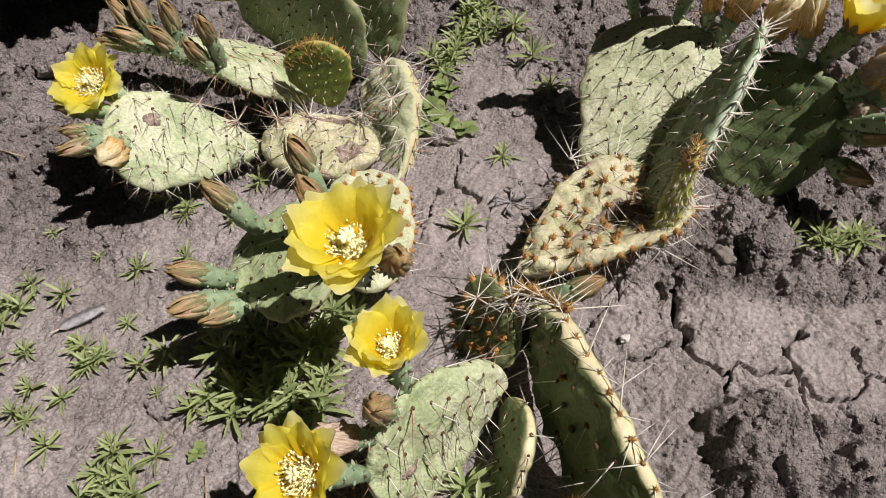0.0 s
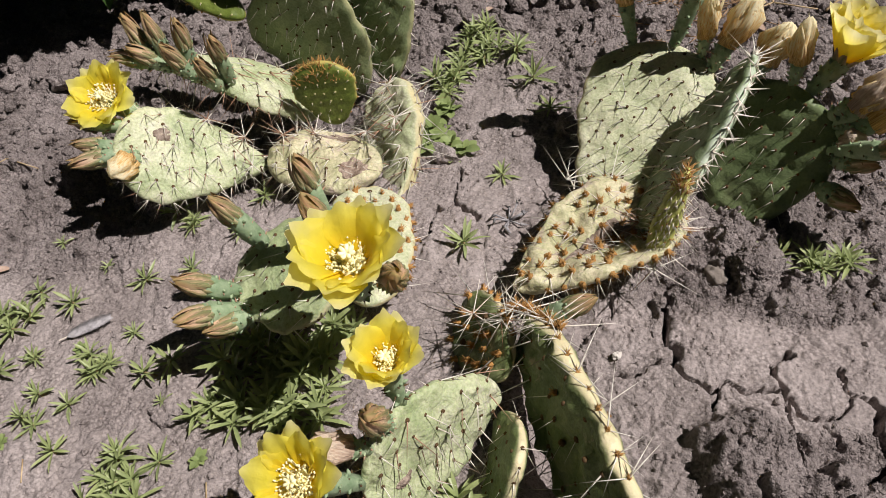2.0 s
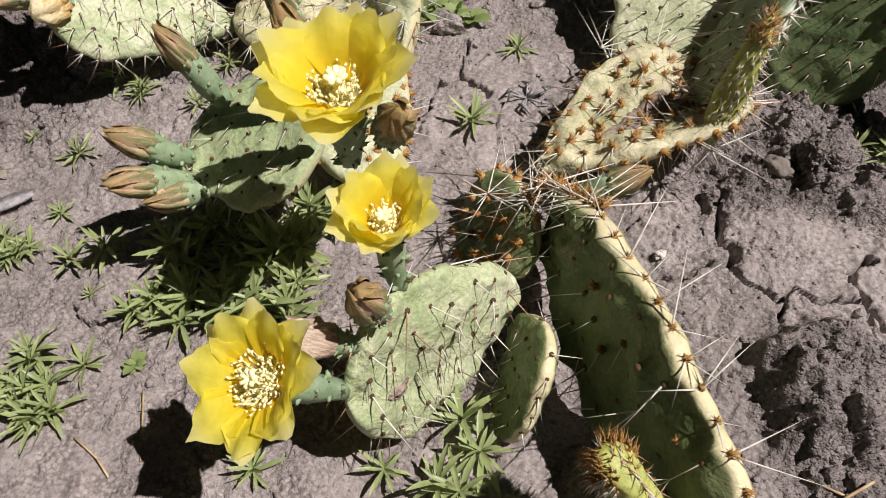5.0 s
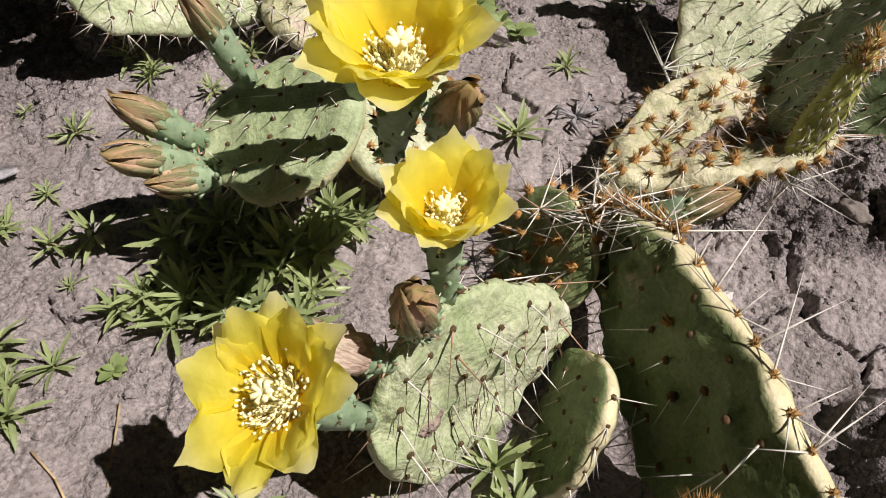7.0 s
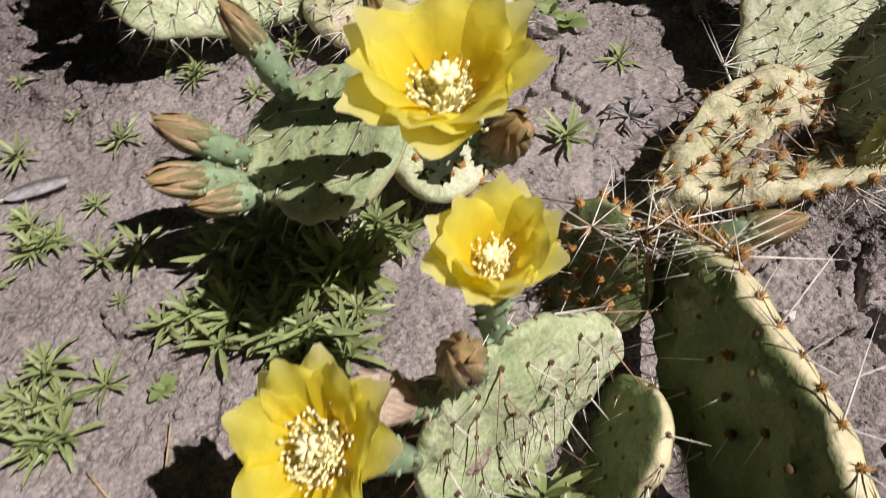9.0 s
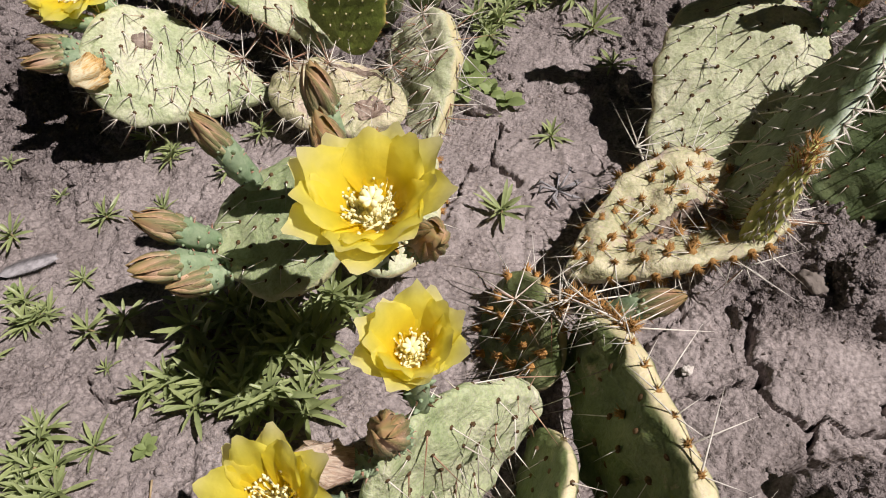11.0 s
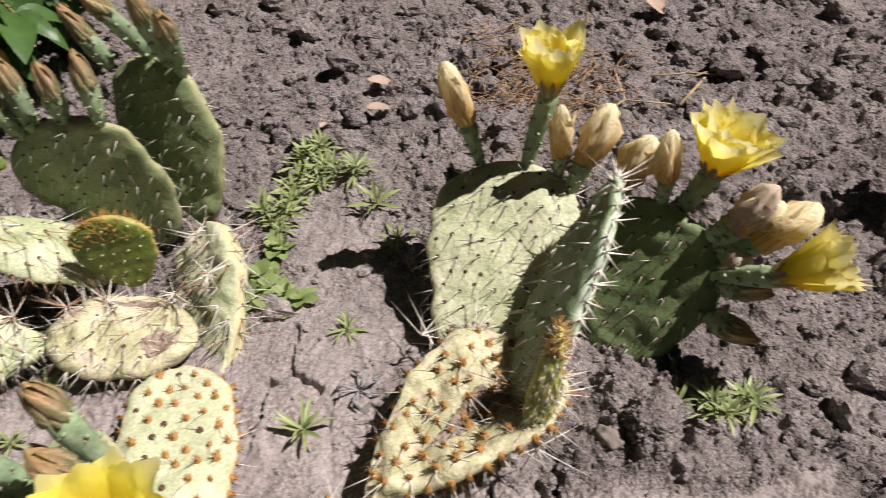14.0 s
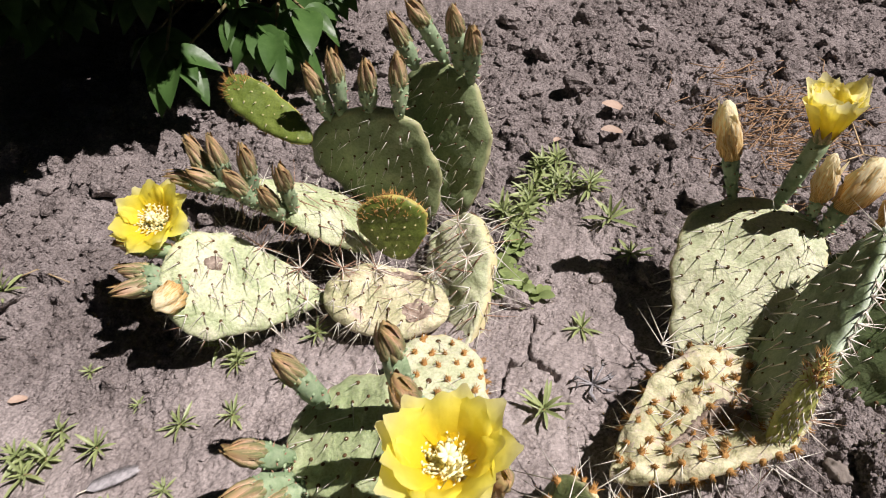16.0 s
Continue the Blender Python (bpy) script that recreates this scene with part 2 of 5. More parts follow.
def sepal_material():
    m, nt, p = material("bud_scale_striped", 0.6, 0.25)
    co = nt.nodes.new("ShaderNodeTexCoord")
    sep = nt.nodes.new("ShaderNodeSeparateXYZ")
    nt.links.new(co.outputs["Generated"], sep.inputs[0])
    across = ramp(nt, sep.outputs["X"], [(0.06, (0.58, 0.41, 0.30)), (0.30, (0.33, 0.26, 0.15)), (0.5, (0.17, 0.18, 0.085)), (0.70, (0.33, 0.26, 0.15)), (0.94, (0.58, 0.41, 0.30))])
    along = ramp(nt, sep.outputs["Z"], [(0.0, (0.8, 1.05, 0.9)), (0.55, (1.1, 1.0, 0.95)), (1.0, (1.55, 1.15, 0.95))])
    col = mix(nt, 1.0, across, along, "MULTIPLY")
    speck = ramp(nt, noise_tex(nt, 5, 5, 0.7), [(0.3, (0.7, 0.7, 0.7)), (0.7, (1.25, 1.2, 1.15))])
    col = mix(nt, 1.0, col, speck, "MULTIPLY")
    nt.links.new(col, p.inputs["Base Color"])
    bump(nt, p, noise_tex(nt, 8, 4, 0.6), 0.3, 0.02)
    return m


SEPAL = sepal_material()
WILT_PINK = wilt_material("wilted_petal_dusky", (0.42, 0.28, 0.20), (0.62, 0.47, 0.36), (0.78, 0.66, 0.52))
WEED = simple("weed_leaf", (0.22, 0.28, 0.10), (0.43, 0.49, 0.24), 60, 0.42, 0.5, 0.2, 0.001, 0.25)
BROAD = simple("broad_leaf", (0.20, 0.27, 0.09), (0.34, 0.41, 0.18), 60, 0.55, 0.3, 0.3, 0.001, 0.25)
PEONY = simple("peony_leaf", (0.045, 0.105, 0.025), (0.10, 0.19, 0.055), 25, 0.4, 0.4, 0.3, 0.002, 0.25)
STEM = simple("weed_stem", (0.16, 0.15, 0.06), (0.30, 0.22, 0.12), 90, 0.6, 0.2)
STONE = simple("stone", (0.20, 0.17, 0.15), (0.34, 0.29, 0.26), 70, 0.9, 0.1, 0.6, 0.002)
PALE = simple("pale_stone", (0.55, 0.50, 0.46), (0.75, 0.72, 0.68), 70, 0.9, 0.1, 0.6, 0.002)
STRAW = simple("dry_straw", (0.32, 0.22, 0.12), (0.62, 0.48, 0.30), 100, 0.7, 0.2)
DRYLEAF = simple("dry_leaf", (0.31, 0.21, 0.16), (0.44, 0.34, 0.28), 50, 0.75, 0.2, 0.5, 0.001)
FEATHER = simple("feather_grey", (0.22, 0.21, 0.22), (0.46, 0.44, 0.46), 200, 0.7, 0.2)
WHITE = simple("petal_white", (0.78, 0.78, 0.76), (0.86, 0.86, 0.84), 60, 0.5, 0.3, 0.2, 0.001, 0.3)


# ---- helpers for meshes ----
def V(*a):
    return Vector(a)


def shade(me, smooth=True):
    me.polygons.foreach_set("use_smooth", [smooth] * len(me.polygons))


def mesh_of(name, verts, faces, mat):
    me = bpy.data.meshes.new(name)
    me.from_pydata([tuple(v) for v in verts], [], faces)
    me.materials.append(mat)
    shade(me)
    me.update()
    return me


def place(name, me, parent=None, m=None, label=""):
    ob = new(name, me)
    if parent is not None:
        ob.parent = parent
    if m is not None:
        ob.matrix_basis = m
    if label:
        ob["label"] = label
    return ob


def thing(name, label, category, group="", at=(0, 0, 0), kind=""):
    ob = new(name)
    ob.empty_display_size = 0.01
    ob.location = at
    return tagged(ob, label, category, group, kind)


def frame_of(axis, normal):
    """Columns: across, along, out of the face."""
    a = Vector(axis).normalized()
    n = Vector(normal)
    n = (n - a * n.dot(a)).normalized()
    x = a.cross(n)
    return x, a, n


class Soup:
    """Many small pieces joined into one mesh."""

    def __init__(self):
        self.v, self.f = [], []

    def cone(self, p, q, r, sides=4, r2=None):
        p, q = Vector(p), Vector(q)
        d = (q - p).normalized()
        x = d.orthogonal().normalized()
        y = d.cross(x)
        k = len(self.v)
        for i in range(sides):
            a = 2 * math.pi * i / sides
            self.v.append(p + (x * math.cos(a) + y * math.sin(a)) * r)
        if r2 is None:
            self.v.append(q)
            for i in range(sides):
                self.f.append((k + i, k + (i + 1) % sides, k + sides))
        else:
            for i in range(sides):
                a = 2 * math.pi * i / sides
                self.v.append(q + (x * math.cos(a) + y * math.sin(a)) * r2)
            for i in range(sides):
                j = (i + 1) % sides
                self.f.append((k + i, k + j, k + sides + j, k + sides + i))
            self.f.append(tuple(k + sides + i for i in range(sides)))
            self.f.append(tuple(k + sides - 1 - i for i in range(sides)))

    def dome(self, p, n, r, h, sides=6):
        x, y = n.orthogonal().normalized(), None
        y = n.cross(x)
        k = len(self.v)
        for rr, hh in ((1.0, -0.1), (0.72, 0.65)):
            for i in range(sides):
                a = 2 * math.pi * (i + rr) / sides
                self.v.append(p + (x * math.cos(a) + y * math.sin(a)) * r * rr + n * h * hh)
        self.v.append(p + n * h)
        for i in range(sides):
            j = (i + 1) % sides
            self.f.append((k + i, k + j, k + sides + j, k + sides + i))
            self.f.append((k + sides + i, k + sides + j, k + 2 * sides))

    def mesh(self, name, mat):
        return mesh_of(name, self.v, self.f, mat)


# ---- ground ----
def hash2(i, j, s):
    h = np.sin(i * 127.1 + j * 311.7 + s * 74.7) * 43758.5453
    return h - np.floor(h)


def vnoise(x, y, s=0):
    i, j = np.floor(x), np.floor(y)
    u, v = x - i, y - j
    u, v = u * u * (3 - 2 * u), v * v * (3 - 2 * v)
    return (hash2(i, j, s) * (1 - u) + hash2(i + 1, j, s) * u) * (1 - v) + (hash2(i, j + 1, s) * (1 - u) + hash2(i + 1, j + 1, s) * u) * v


def fbm(x, y, octaves, s=0, gain=0.5):
    out, a, t = 0, 1.0, 0
    for o in range(octaves):
        out = out + a * (vnoise(x * 2 ** o, y * 2 ** o, s + o) - 0.5)
        a *= gain
    return out


def lumps(x, y, s):
    """Rounded clods: height 0..1 over random cells."""
    i, j = np.floor(x), np.floor(y)
    best = np.full(x.shape, 9.0)
    size = np.zeros(x.shape)
    for di in (-1, 0, 1):
        for dj in (-1, 0, 1):
            px, py = i + di + hash2(i + di, j + dj, s), j + dj + hash2(i + di, j + dj, s + 5)
            d = (x - px) ** 2 + (y - py) ** 2
            near = d < best
            best = np.where(near, d, best)
            size = np.where(near, hash2(i + di, j + dj, s + 9), size)
    return np.sqrt(np.clip(1 - best / 0.55, 0, 1)) * (0.25 + 0.75 * size)


def blocks(x, y, s):
    """Angular clods: flat tilted tops with steep broken sides, 0..1."""
    i, j = np.floor(x), np.floor(y)
    best = np.full(x.shape, 9.0)
    out = np.zeros(x.shape)
    for di in (-1, 0, 1):
        for dj in (-1, 0, 1):
            ci, cj = i + di, j + dj
            dx, dy = x - ci - hash2(ci, cj, s), y - cj - hash2(ci, cj, s + 5)
            a = 6.283 * hash2(ci, cj, s + 11)
            p, q = dx * np.cos(a) + dy * np.sin(a), dy * np.cos(a) - dx * np.sin(a)
            d = np.maximum(np.maximum(np.abs(p), np.abs(q) * 1.25), np.abs(p * 0.8 + q * 0.75))
            near = d < best
            best = np.where(near, d, best)
            size = hash2(ci, cj, s + 9)
            h = np.clip((0.58 - d) * 4.5, 0, 1) * (0.15 + 0.85 * size ** 1.5) * (1 + 0.9 * p * (size - 0.3) + 0.8 * q * (0.5 - size))
            out = np.where(near, h, out)
    return out


CRACKS_WIDE = [
    [(0.182, 0.385), (0.181, 0.358), (0.178, 0.342), (0.183, 0.328), (0.177, 0.325), (0.161, 0.322), (0.149, 0.315), (0.131, 0.316)],
    [(0.177, 0.324), (0.187, 0.311), (0.200, 0.303), (0.215, 0.306), (0.231, 0.300), (0.245, 0.298)],
    [(0.260, 0.326), (0.245, 0.320), (0.247, 0.304), (0.246, 0.288), (0.246, 0.275), (0.243, 0.259), (0.242, 0.243)],
    [(0.289, 0.294), (0.302, 0.293), (0.306, 0.284), (0.301, 0.267), (0.305, 0.257), (0.301, 0.247), (0.287, 0.243), (0.281, 0.234)],
]
CRACKS_FINE = [
    [(0.247, 0.299), (0.254, 0.286), (0.270, 0.278), (0.284, 0.284), (0.289, 0.294), (0.287, 0.307), (0.289, 0.314)],
    [(0.205, 0.301), (0.201, 0.285)],
    [(0.114, 0.338), (0.120, 0.352), (0.137, 0.363), (0.142, 0.377)],
    [(0.269, 0.275), (0.275, 0.258)],
    [(0.345, 0.262), (0.315, 0.255), (0.305, 0.257)],
    [(0.020, 0.540), (0.020, 0.512), (0.018, 0.493), (0.000, 0.482), (0.000, 0.459), (-0.011, 0.444)],
    [(0.020, 0.512), (0.037, 0.519)],
    [(0.018, 0.493), (0.040, 0.469)],
    [(-0.215, 0.300), (-0.200, 0.285), (-0.175, 0.288)],
]


def smooth(a, b, x):
    t = np.clip((x - a) / (b - a), 0, 1)
    return t * t * (3 - 2 * t)


def looseness(x, y):
    """Where the soil is loose and lumpy (1), and where it is a smooth crust (0)."""
    jx, jy = x + 0.030 * fbm(x * 14, y * 14, 4, 201), y + 0.030 * fbm(x * 14, y * 14, 4, 207)
    back = smooth(0.50, 0.64, jy) * (1 - 0.85 * np.exp(-((jx - 0.06) / 0.075) ** 2) * smooth(0.82, 0.70, jy))
    far_left = smooth(-0.24, -0.31, jx) * smooth(0.42, 0.48, jy)
    right_side = smooth(0.215, 0.265, jx) * smooth(0.345, 0.385, jy) + smooth(0.155, 0.19, jx) * smooth(0.345, 0.375, jy) * 0.8
    front_right = smooth(0.175, 0.200, jx) * smooth(0.272, 0.250, jy) + smooth(0.33, 0.36, jx)
    loose = np.clip(np.maximum(np.maximum(back, far_left), np.maximum(right_side, front_right)), 0, 1)
    bed = np.exp(-(((x - 0.1) ** 2 + (y - 0.6) ** 2) / 0.75) ** 2)
    loose = loose * bed + 0.7 * (1 - bed)
    return np.clip(loose + 0.20 * smooth(0.45, 0.7, vnoise(x * 16, y * 16, 31)), 0, 1)


def ground_height(x, y):
    x, y = np.asarray(x, float), np.asarray(y, float)
    loose = looseness(x, y)
    near = np.exp(-((x - 0.1) ** 2 + (y - 0.6) ** 2) / 4)
    wx, wy = x + 0.012 * fbm(x * 30, y * 30, 3, 3), y + 0.012 * fbm(x * 30, y * 30, 3, 7)
    wx, wy = wx + 0.004 * fbm(x * 110, y * 110, 2, 23), wy + 0.004 * fbm(x * 110, y * 110, 2, 27)
    z = 0.016 * fbm(x * 5, y * 5, 3, 11) * near + 0.0022 * fbm(x * 40, y * 40, 4, 17, 0.5)
    # clods, crumbs and grains of the loose soil
    patchy = smooth(0.30, 0.62, vnoise(x * 12, y * 12, 91))
    crumble = 0.5 + 1.2 * vnoise(x * 60, y * 60, 33)
    low = 1 - 0.25 * smooth(0.65, 0.95, y)
    z += low * loose * (0.0135 * patchy * blocks(wx * 24, wy * 24, 1) + crumble * (0.0068 * blocks(wx * 52 + 3, wy * 52, 2) + 0.0030 * blocks(wx * 115, wy * 115, 4)) + 0.0045 * np.abs(fbm(x * 75, y * 75, 3, 37, 0.6)) + 0.0016 * fbm(x * 190, y * 190, 2, 71, 0.6))
    z -= 0.009 * loose
    # the crust: nearly flat, with dimples and a few stuck crumbs
    crust = 1 - loose
    z += crust * (0.0016 * fbm(x * 110, y * 110, 4, 77, 0.65) - 0.0030 * lumps(wx * 60, wy * 60, 8) * (vnoise(x * 34, y * 34, 43) > 0.56) + 0.0018 * lumps(wx * 130, wy * 130, 6) * (vnoise(x * 25, y * 25, 41) > 0.50))
    z += crust * smooth(0.35, 0.65, vnoise(x * 20, y * 20, 61)) * (0.0032 * np.abs(fbm(x * 95, y * 95, 4, 63, 0.7)) + 0.0022 * blocks(wx * 95, wy * 95, 65))
    z -= crust * 0.0032 * smooth(0.020, 0.006, np.abs(fbm(x * 38, y * 38, 3, 67, 0.6))) * smooth(0.52, 0.62, vnoise(x * 18, y * 18, 69))
    z -= crust * 0.0030 * smooth(0.012, 0.003, np.abs(fbm(x * 11, y * 11, 4, 81))) * smooth(0.50, 0.62, vnoise(x * 14, y * 14, 85)) * near
    # hollow under the leaning pads, and the crumbled swell beside the widest crack
    z -= 0.034 * np.exp(-((x - 0.088) / 0.020) ** 2 - ((y - 0.272) / 0.045) ** 2)
    z += 0.027 * smooth(0.044, 0.020, np.hypot(x - 0.217, (y - 0.252) * 0.95) + 0.010 * fbm(x * 60, y * 60, 3, 95)) + 0.014 * smooth(0.03, 0.012, np.hypot(x - 0.268, y - 0.226) + 0.010 * fbm(x * 60, y * 60, 3, 97))
    for lines, wide, deep in ((CRACKS_WIDE, 0.0021, 0.020), (CRACKS_FINE, 0.0013, 0.012)):
        for k, line in enumerate(lines):
            jx, jy = x + 0.006 * fbm(x * 90, y * 90, 4, 50 + k), y + 0.006 * fbm(x * 90, y * 90, 4, 60 + k)
            gap = wide * (0.55 + 0.9 * vnoise(x * 45, y * 45, 99))
            for (ax, ay), (bx, by) in zip(line, line[1:]):
                t = np.clip(((jx - ax) * (bx - ax) + (jy - ay) * (by - ay)) / ((bx - ax) ** 2 + (by - ay) ** 2), 0, 1)
                d = np.hypot(jx - ax - t * (bx - ax), jy - ay - t * (by - ay))
                z = np.where(d < gap, np.minimum(z, -deep * np.clip(1.5 * (1 - d / gap), 0, 1) * near), z) if np.ndim(z) else z
    return z * np.exp(-(((x - 0.1) ** 2 + (y - 0.6) ** 2) / 4.0) ** 2)


def gz(x, y):
    return float(ground_height(np.array([x]), np.array([y]))[0])


def axis_steps(stops, fine, far):
    mid = np.concatenate([np.arange(a, c - f / 2, f) for a, c, f in zip(stops, stops[1:], fine)])
    out, low = [stops[-1]], []
    step = fine[-1]
    while out[-1] < far:
        step *= 1.22
        out.append(out[-1] + step)
    step, p = fine[0], stops[0]
    while p > -far:
        step *= 1.22
        p -= step
        low.append(p)
    return np.array(low[::-1] + list(mid) + out)


def build_ground():
    xs = axis_steps([-0.55, -0.40, 0.12, 0.34, 0.72], [0.0028, 0.0014, 0.0010, 0.0022], 80.0)
    ys = axis_steps([0.10, 0.16, 0.22, 0.36, 0.50, 1.12], [0.0023, 0.0014, 0.0010, 0.0014, 0.0022], 80.0)
    gx, gy = np.meshgrid(xs, ys)
    z = ground_height(gx, gy)
    n, k = len(xs), len(ys)
    me = bpy.data.meshes.new("ground")
    co = np.stack([gx, gy, z], -1).reshape(-1, 3).astype(np.float32)
    i = np.arange((k - 1) * n).reshape(k - 1, n)[:, :-1].ravel()
    quads = np.stack([i, i + 1, i + n + 1, i + n], -1).astype(np.int32)
    me.vertices.add(len(co))
    me.vertices.foreach_set("co", co.ravel())
    me.loops.add(quads.size)
    me.loops.foreach_set("vertex_index", quads.ravel())
    me.polygons.add(len(quads))
    me.polygons.foreach_set("loop_start", np.arange(0, quads.size, 4, dtype=np.int32))
    me.polygons.foreach_set("use_smooth", np.ones(len(quads), dtype=bool))
    me.update(calc_edges=True)
    me.attributes.new("loose", "FLOAT", "POINT").data.foreach_set("value", looseness(gx, gy).ravel().astype(np.float32))
    me.materials.append(SOIL)
    tagged(new("ground", me), "dry cracked grey-brown garden soil with loose clods", "soil", kind="structure")


build_ground()


# ---- cactus pads ----
def outline(u, narrow, square=2.0):
    """Half width of an obovate pad at u of its length."""
    a = max(0.0, 1 - abs(2 * u - 1) ** square) ** 0.5
    return a * (1 - narrow * (1 - u) ** 1.5)


class Pad:
    def __init__(self, base, tip, width, normal, thick=0.012, mat=None, bend=0.0, cup=0.0, narrow=0.4, wrinkle=0.0012, seed=0, square=2.2, twist=0.0, taper=0.0, flat=5.5, pitch=0.0125, knob=0.0008):
        self.flat, self.pitch, self.knob = flat, pitch, knob
        self.square, self.twist, self.taper = square, twist, taper
        self.base, self.tip = Vector(base), Vector(tip)
        self.x, self.y, self.n = frame_of(self.tip - self.base, normal)
        self.len, self.half, self.thick = (self.tip - self.base).length, width / 2, thick / 2
        self.young = mat in (PAD_YOUNG, PAD_SHOOT)
        self.mat, self.bend, self.cup, self.narrow, self.wrinkle, self.seed = mat, bend, cup, narrow, wrinkle, seed
        self.peak = max(outline(i / 50, narrow, square) for i in range(51))

    def wide(self, u):
        w = self.half * outline(u, self.narrow, self.square) / self.peak
        return w * (1 - self.taper * u ** 1.6) * (1 + 0.03 * math.sin(7 * u + self.seed))

    def mound(self, u, v, w):
        """1 under an areole, 0 between: the rows stagger as in spots()."""
        n = max(3, round(self.len / self.pitch))
        best = 0.0
        for i in (int(u * n), int(u * n) + 1):
            j = v * w / self.pitch - 0.5 * (i % 2)
            d = math.hypot(u * n - i, j - round(j))
            best = max(best, math.exp(-(d / 0.30) ** 2))
        return best

    def at(self, u, v, side=0.0):
        """A point of the pad: u along, v across (-1..1), side -1 back, 0 middle, 1 face."""
        w = self.wide(u)
        w *= 1 + 0.030 * math.sin(19 * u + (2 if v > 0 else 5) * self.seed) + 0.016 * math.sin(43 * u + (3 if v > 0 else 7) * self.seed)
        rim = math.sqrt(max(0.0, 1 - abs(v) ** self.flat))
        end = min(1.0, outline(u, 0.0, self.square) * 1.5) ** 0.8
        p = self.base + self.y * (u * self.len) + self.x * (v * w) + self.n * (self.twist * (u - 0.4) * v * w)
        off = self.bend * 4 * u * (1 - u) + self.cup * (v * v) * (w / self.half) ** 2
        k = noise.noise(p * 45 + V(self.seed * 3.1, 0, 0)) * self.wrinkle * 1.6 + noise.noise(p * 120 + V(0, self.seed, 0)) * self.wrinkle
        tub = self.knob * (self.mound(u, v, w) - 0.3) * rim * end if self.knob and side else 0.0
        return p + self.n * (off + side * (self.thick * rim * end + k * rim + tub) + 0.5 * k)

    def out(self, u, v, side):
        e = 0.02
        a, b = self.at(min(1, u + e), v, side) - self.at(max(0, u - e), v, side), self.at(u, min(1, v + e), side) - self.at(u, max(-1, v - e), side)
        n = b.cross(a) * side
        return n.normalized() if n.length > 1e-9 else self.n * side

    def mesh(self):
        rows, half = 56, 26
        verts, faces = [], []
        ring = 2 * half
        for i in range(rows):
            u = 0.5 - 0.5 * math.cos(math.pi * (i + 0.35) / (rows - 0.3))
            for j in range(ring):
                a = 2 * math.pi * j / ring
                v = math.cos(a)
                v = math.copysign(abs(v) ** 0.85, v)
                verts.append(self.at(u, v, 1.0 if math.sin(a) >= 0 else -1.0))
        for i in range(rows - 1):
            for j in range(ring):
                k = (j + 1) % ring
                faces.append((i * ring + j, (i + 1) * ring + j, (i + 1) * ring + k, i * ring + k))
        a, b = len(verts), len(verts) + 1
        verts += [self.at(0.0, 0, 0), self.at(1.0, 0, 0)]
        for j in range(ring):
            k = (j + 1) % ring
            faces.append((a, j, k))
            faces.append((b, (rows - 1) * ring + k, (rows - 1) * ring + j))
        me = mesh_of("pad", verts, faces, self.mat)
        edge = []
        for i in range(rows):
            u = 0.5 - 0.5 * math.cos(math.pi * (i + 0.35) / (rows - 0.3))
            for j in range(ring):
                edge.append(max(smooth_step(0.93, 0.99, abs(math.cos(2 * math.pi * j / ring)) ** 0.85), smooth_step(0.965, 0.99, u)))
        me.attributes.new("rim", "FLOAT", "POINT").data.foreach_set("value", edge + [0.0, 1.0])
        return me


def spots(pad, pitch):
    """Areoles in slanting rows on both faces, and along the rim."""
    found = []
    n = max(3, round(pad.len / pitch))
    for i in range(1, n):
        u = i / n
        w = pad.wide(u)
        m = max(1, int(w / pitch * 1.05))
        for j in range(-m, m + 1):
            v = (j + 0.5 * (i % 2)) * pitch / w
            v += random.uniform(-0.05, 0.05)
            if abs(v) < 0.86:
                uu = min(0.97, max(0.03, u + random.uniform(-0.018, 0.018)))
                for side in (1.0, -1.0):
                    p = pad.at(uu, v, side)
                    found.append((p, pad.out(uu, v, side), False))
    k = max(8, round(pad.len * 2.3 / pitch))
    for i in range(1, k):
        s = i / k
        u = 0.06 + 0.94 * (1 - abs(2 * s - 1))
        if u > 0.985:
            p = pad.at(1.0, 0, 0)
            found.append((p, pad.y, True))
            continue
        for v in ((1.0,) if s < 0.5 else (-1.0,)):
            p = pad.at(u, v * 0.985, 0)
            t = (pad.at(min(1, u + 0.02), v, 0) - pad.at(max(0, u - 0.02), v, 0)).normalized()
            d = t.cross(pad.n) * v
            if d.dot(pad.x * v) < 0:
                d = -d
            found.append((p, d.normalized(), True))
    return found


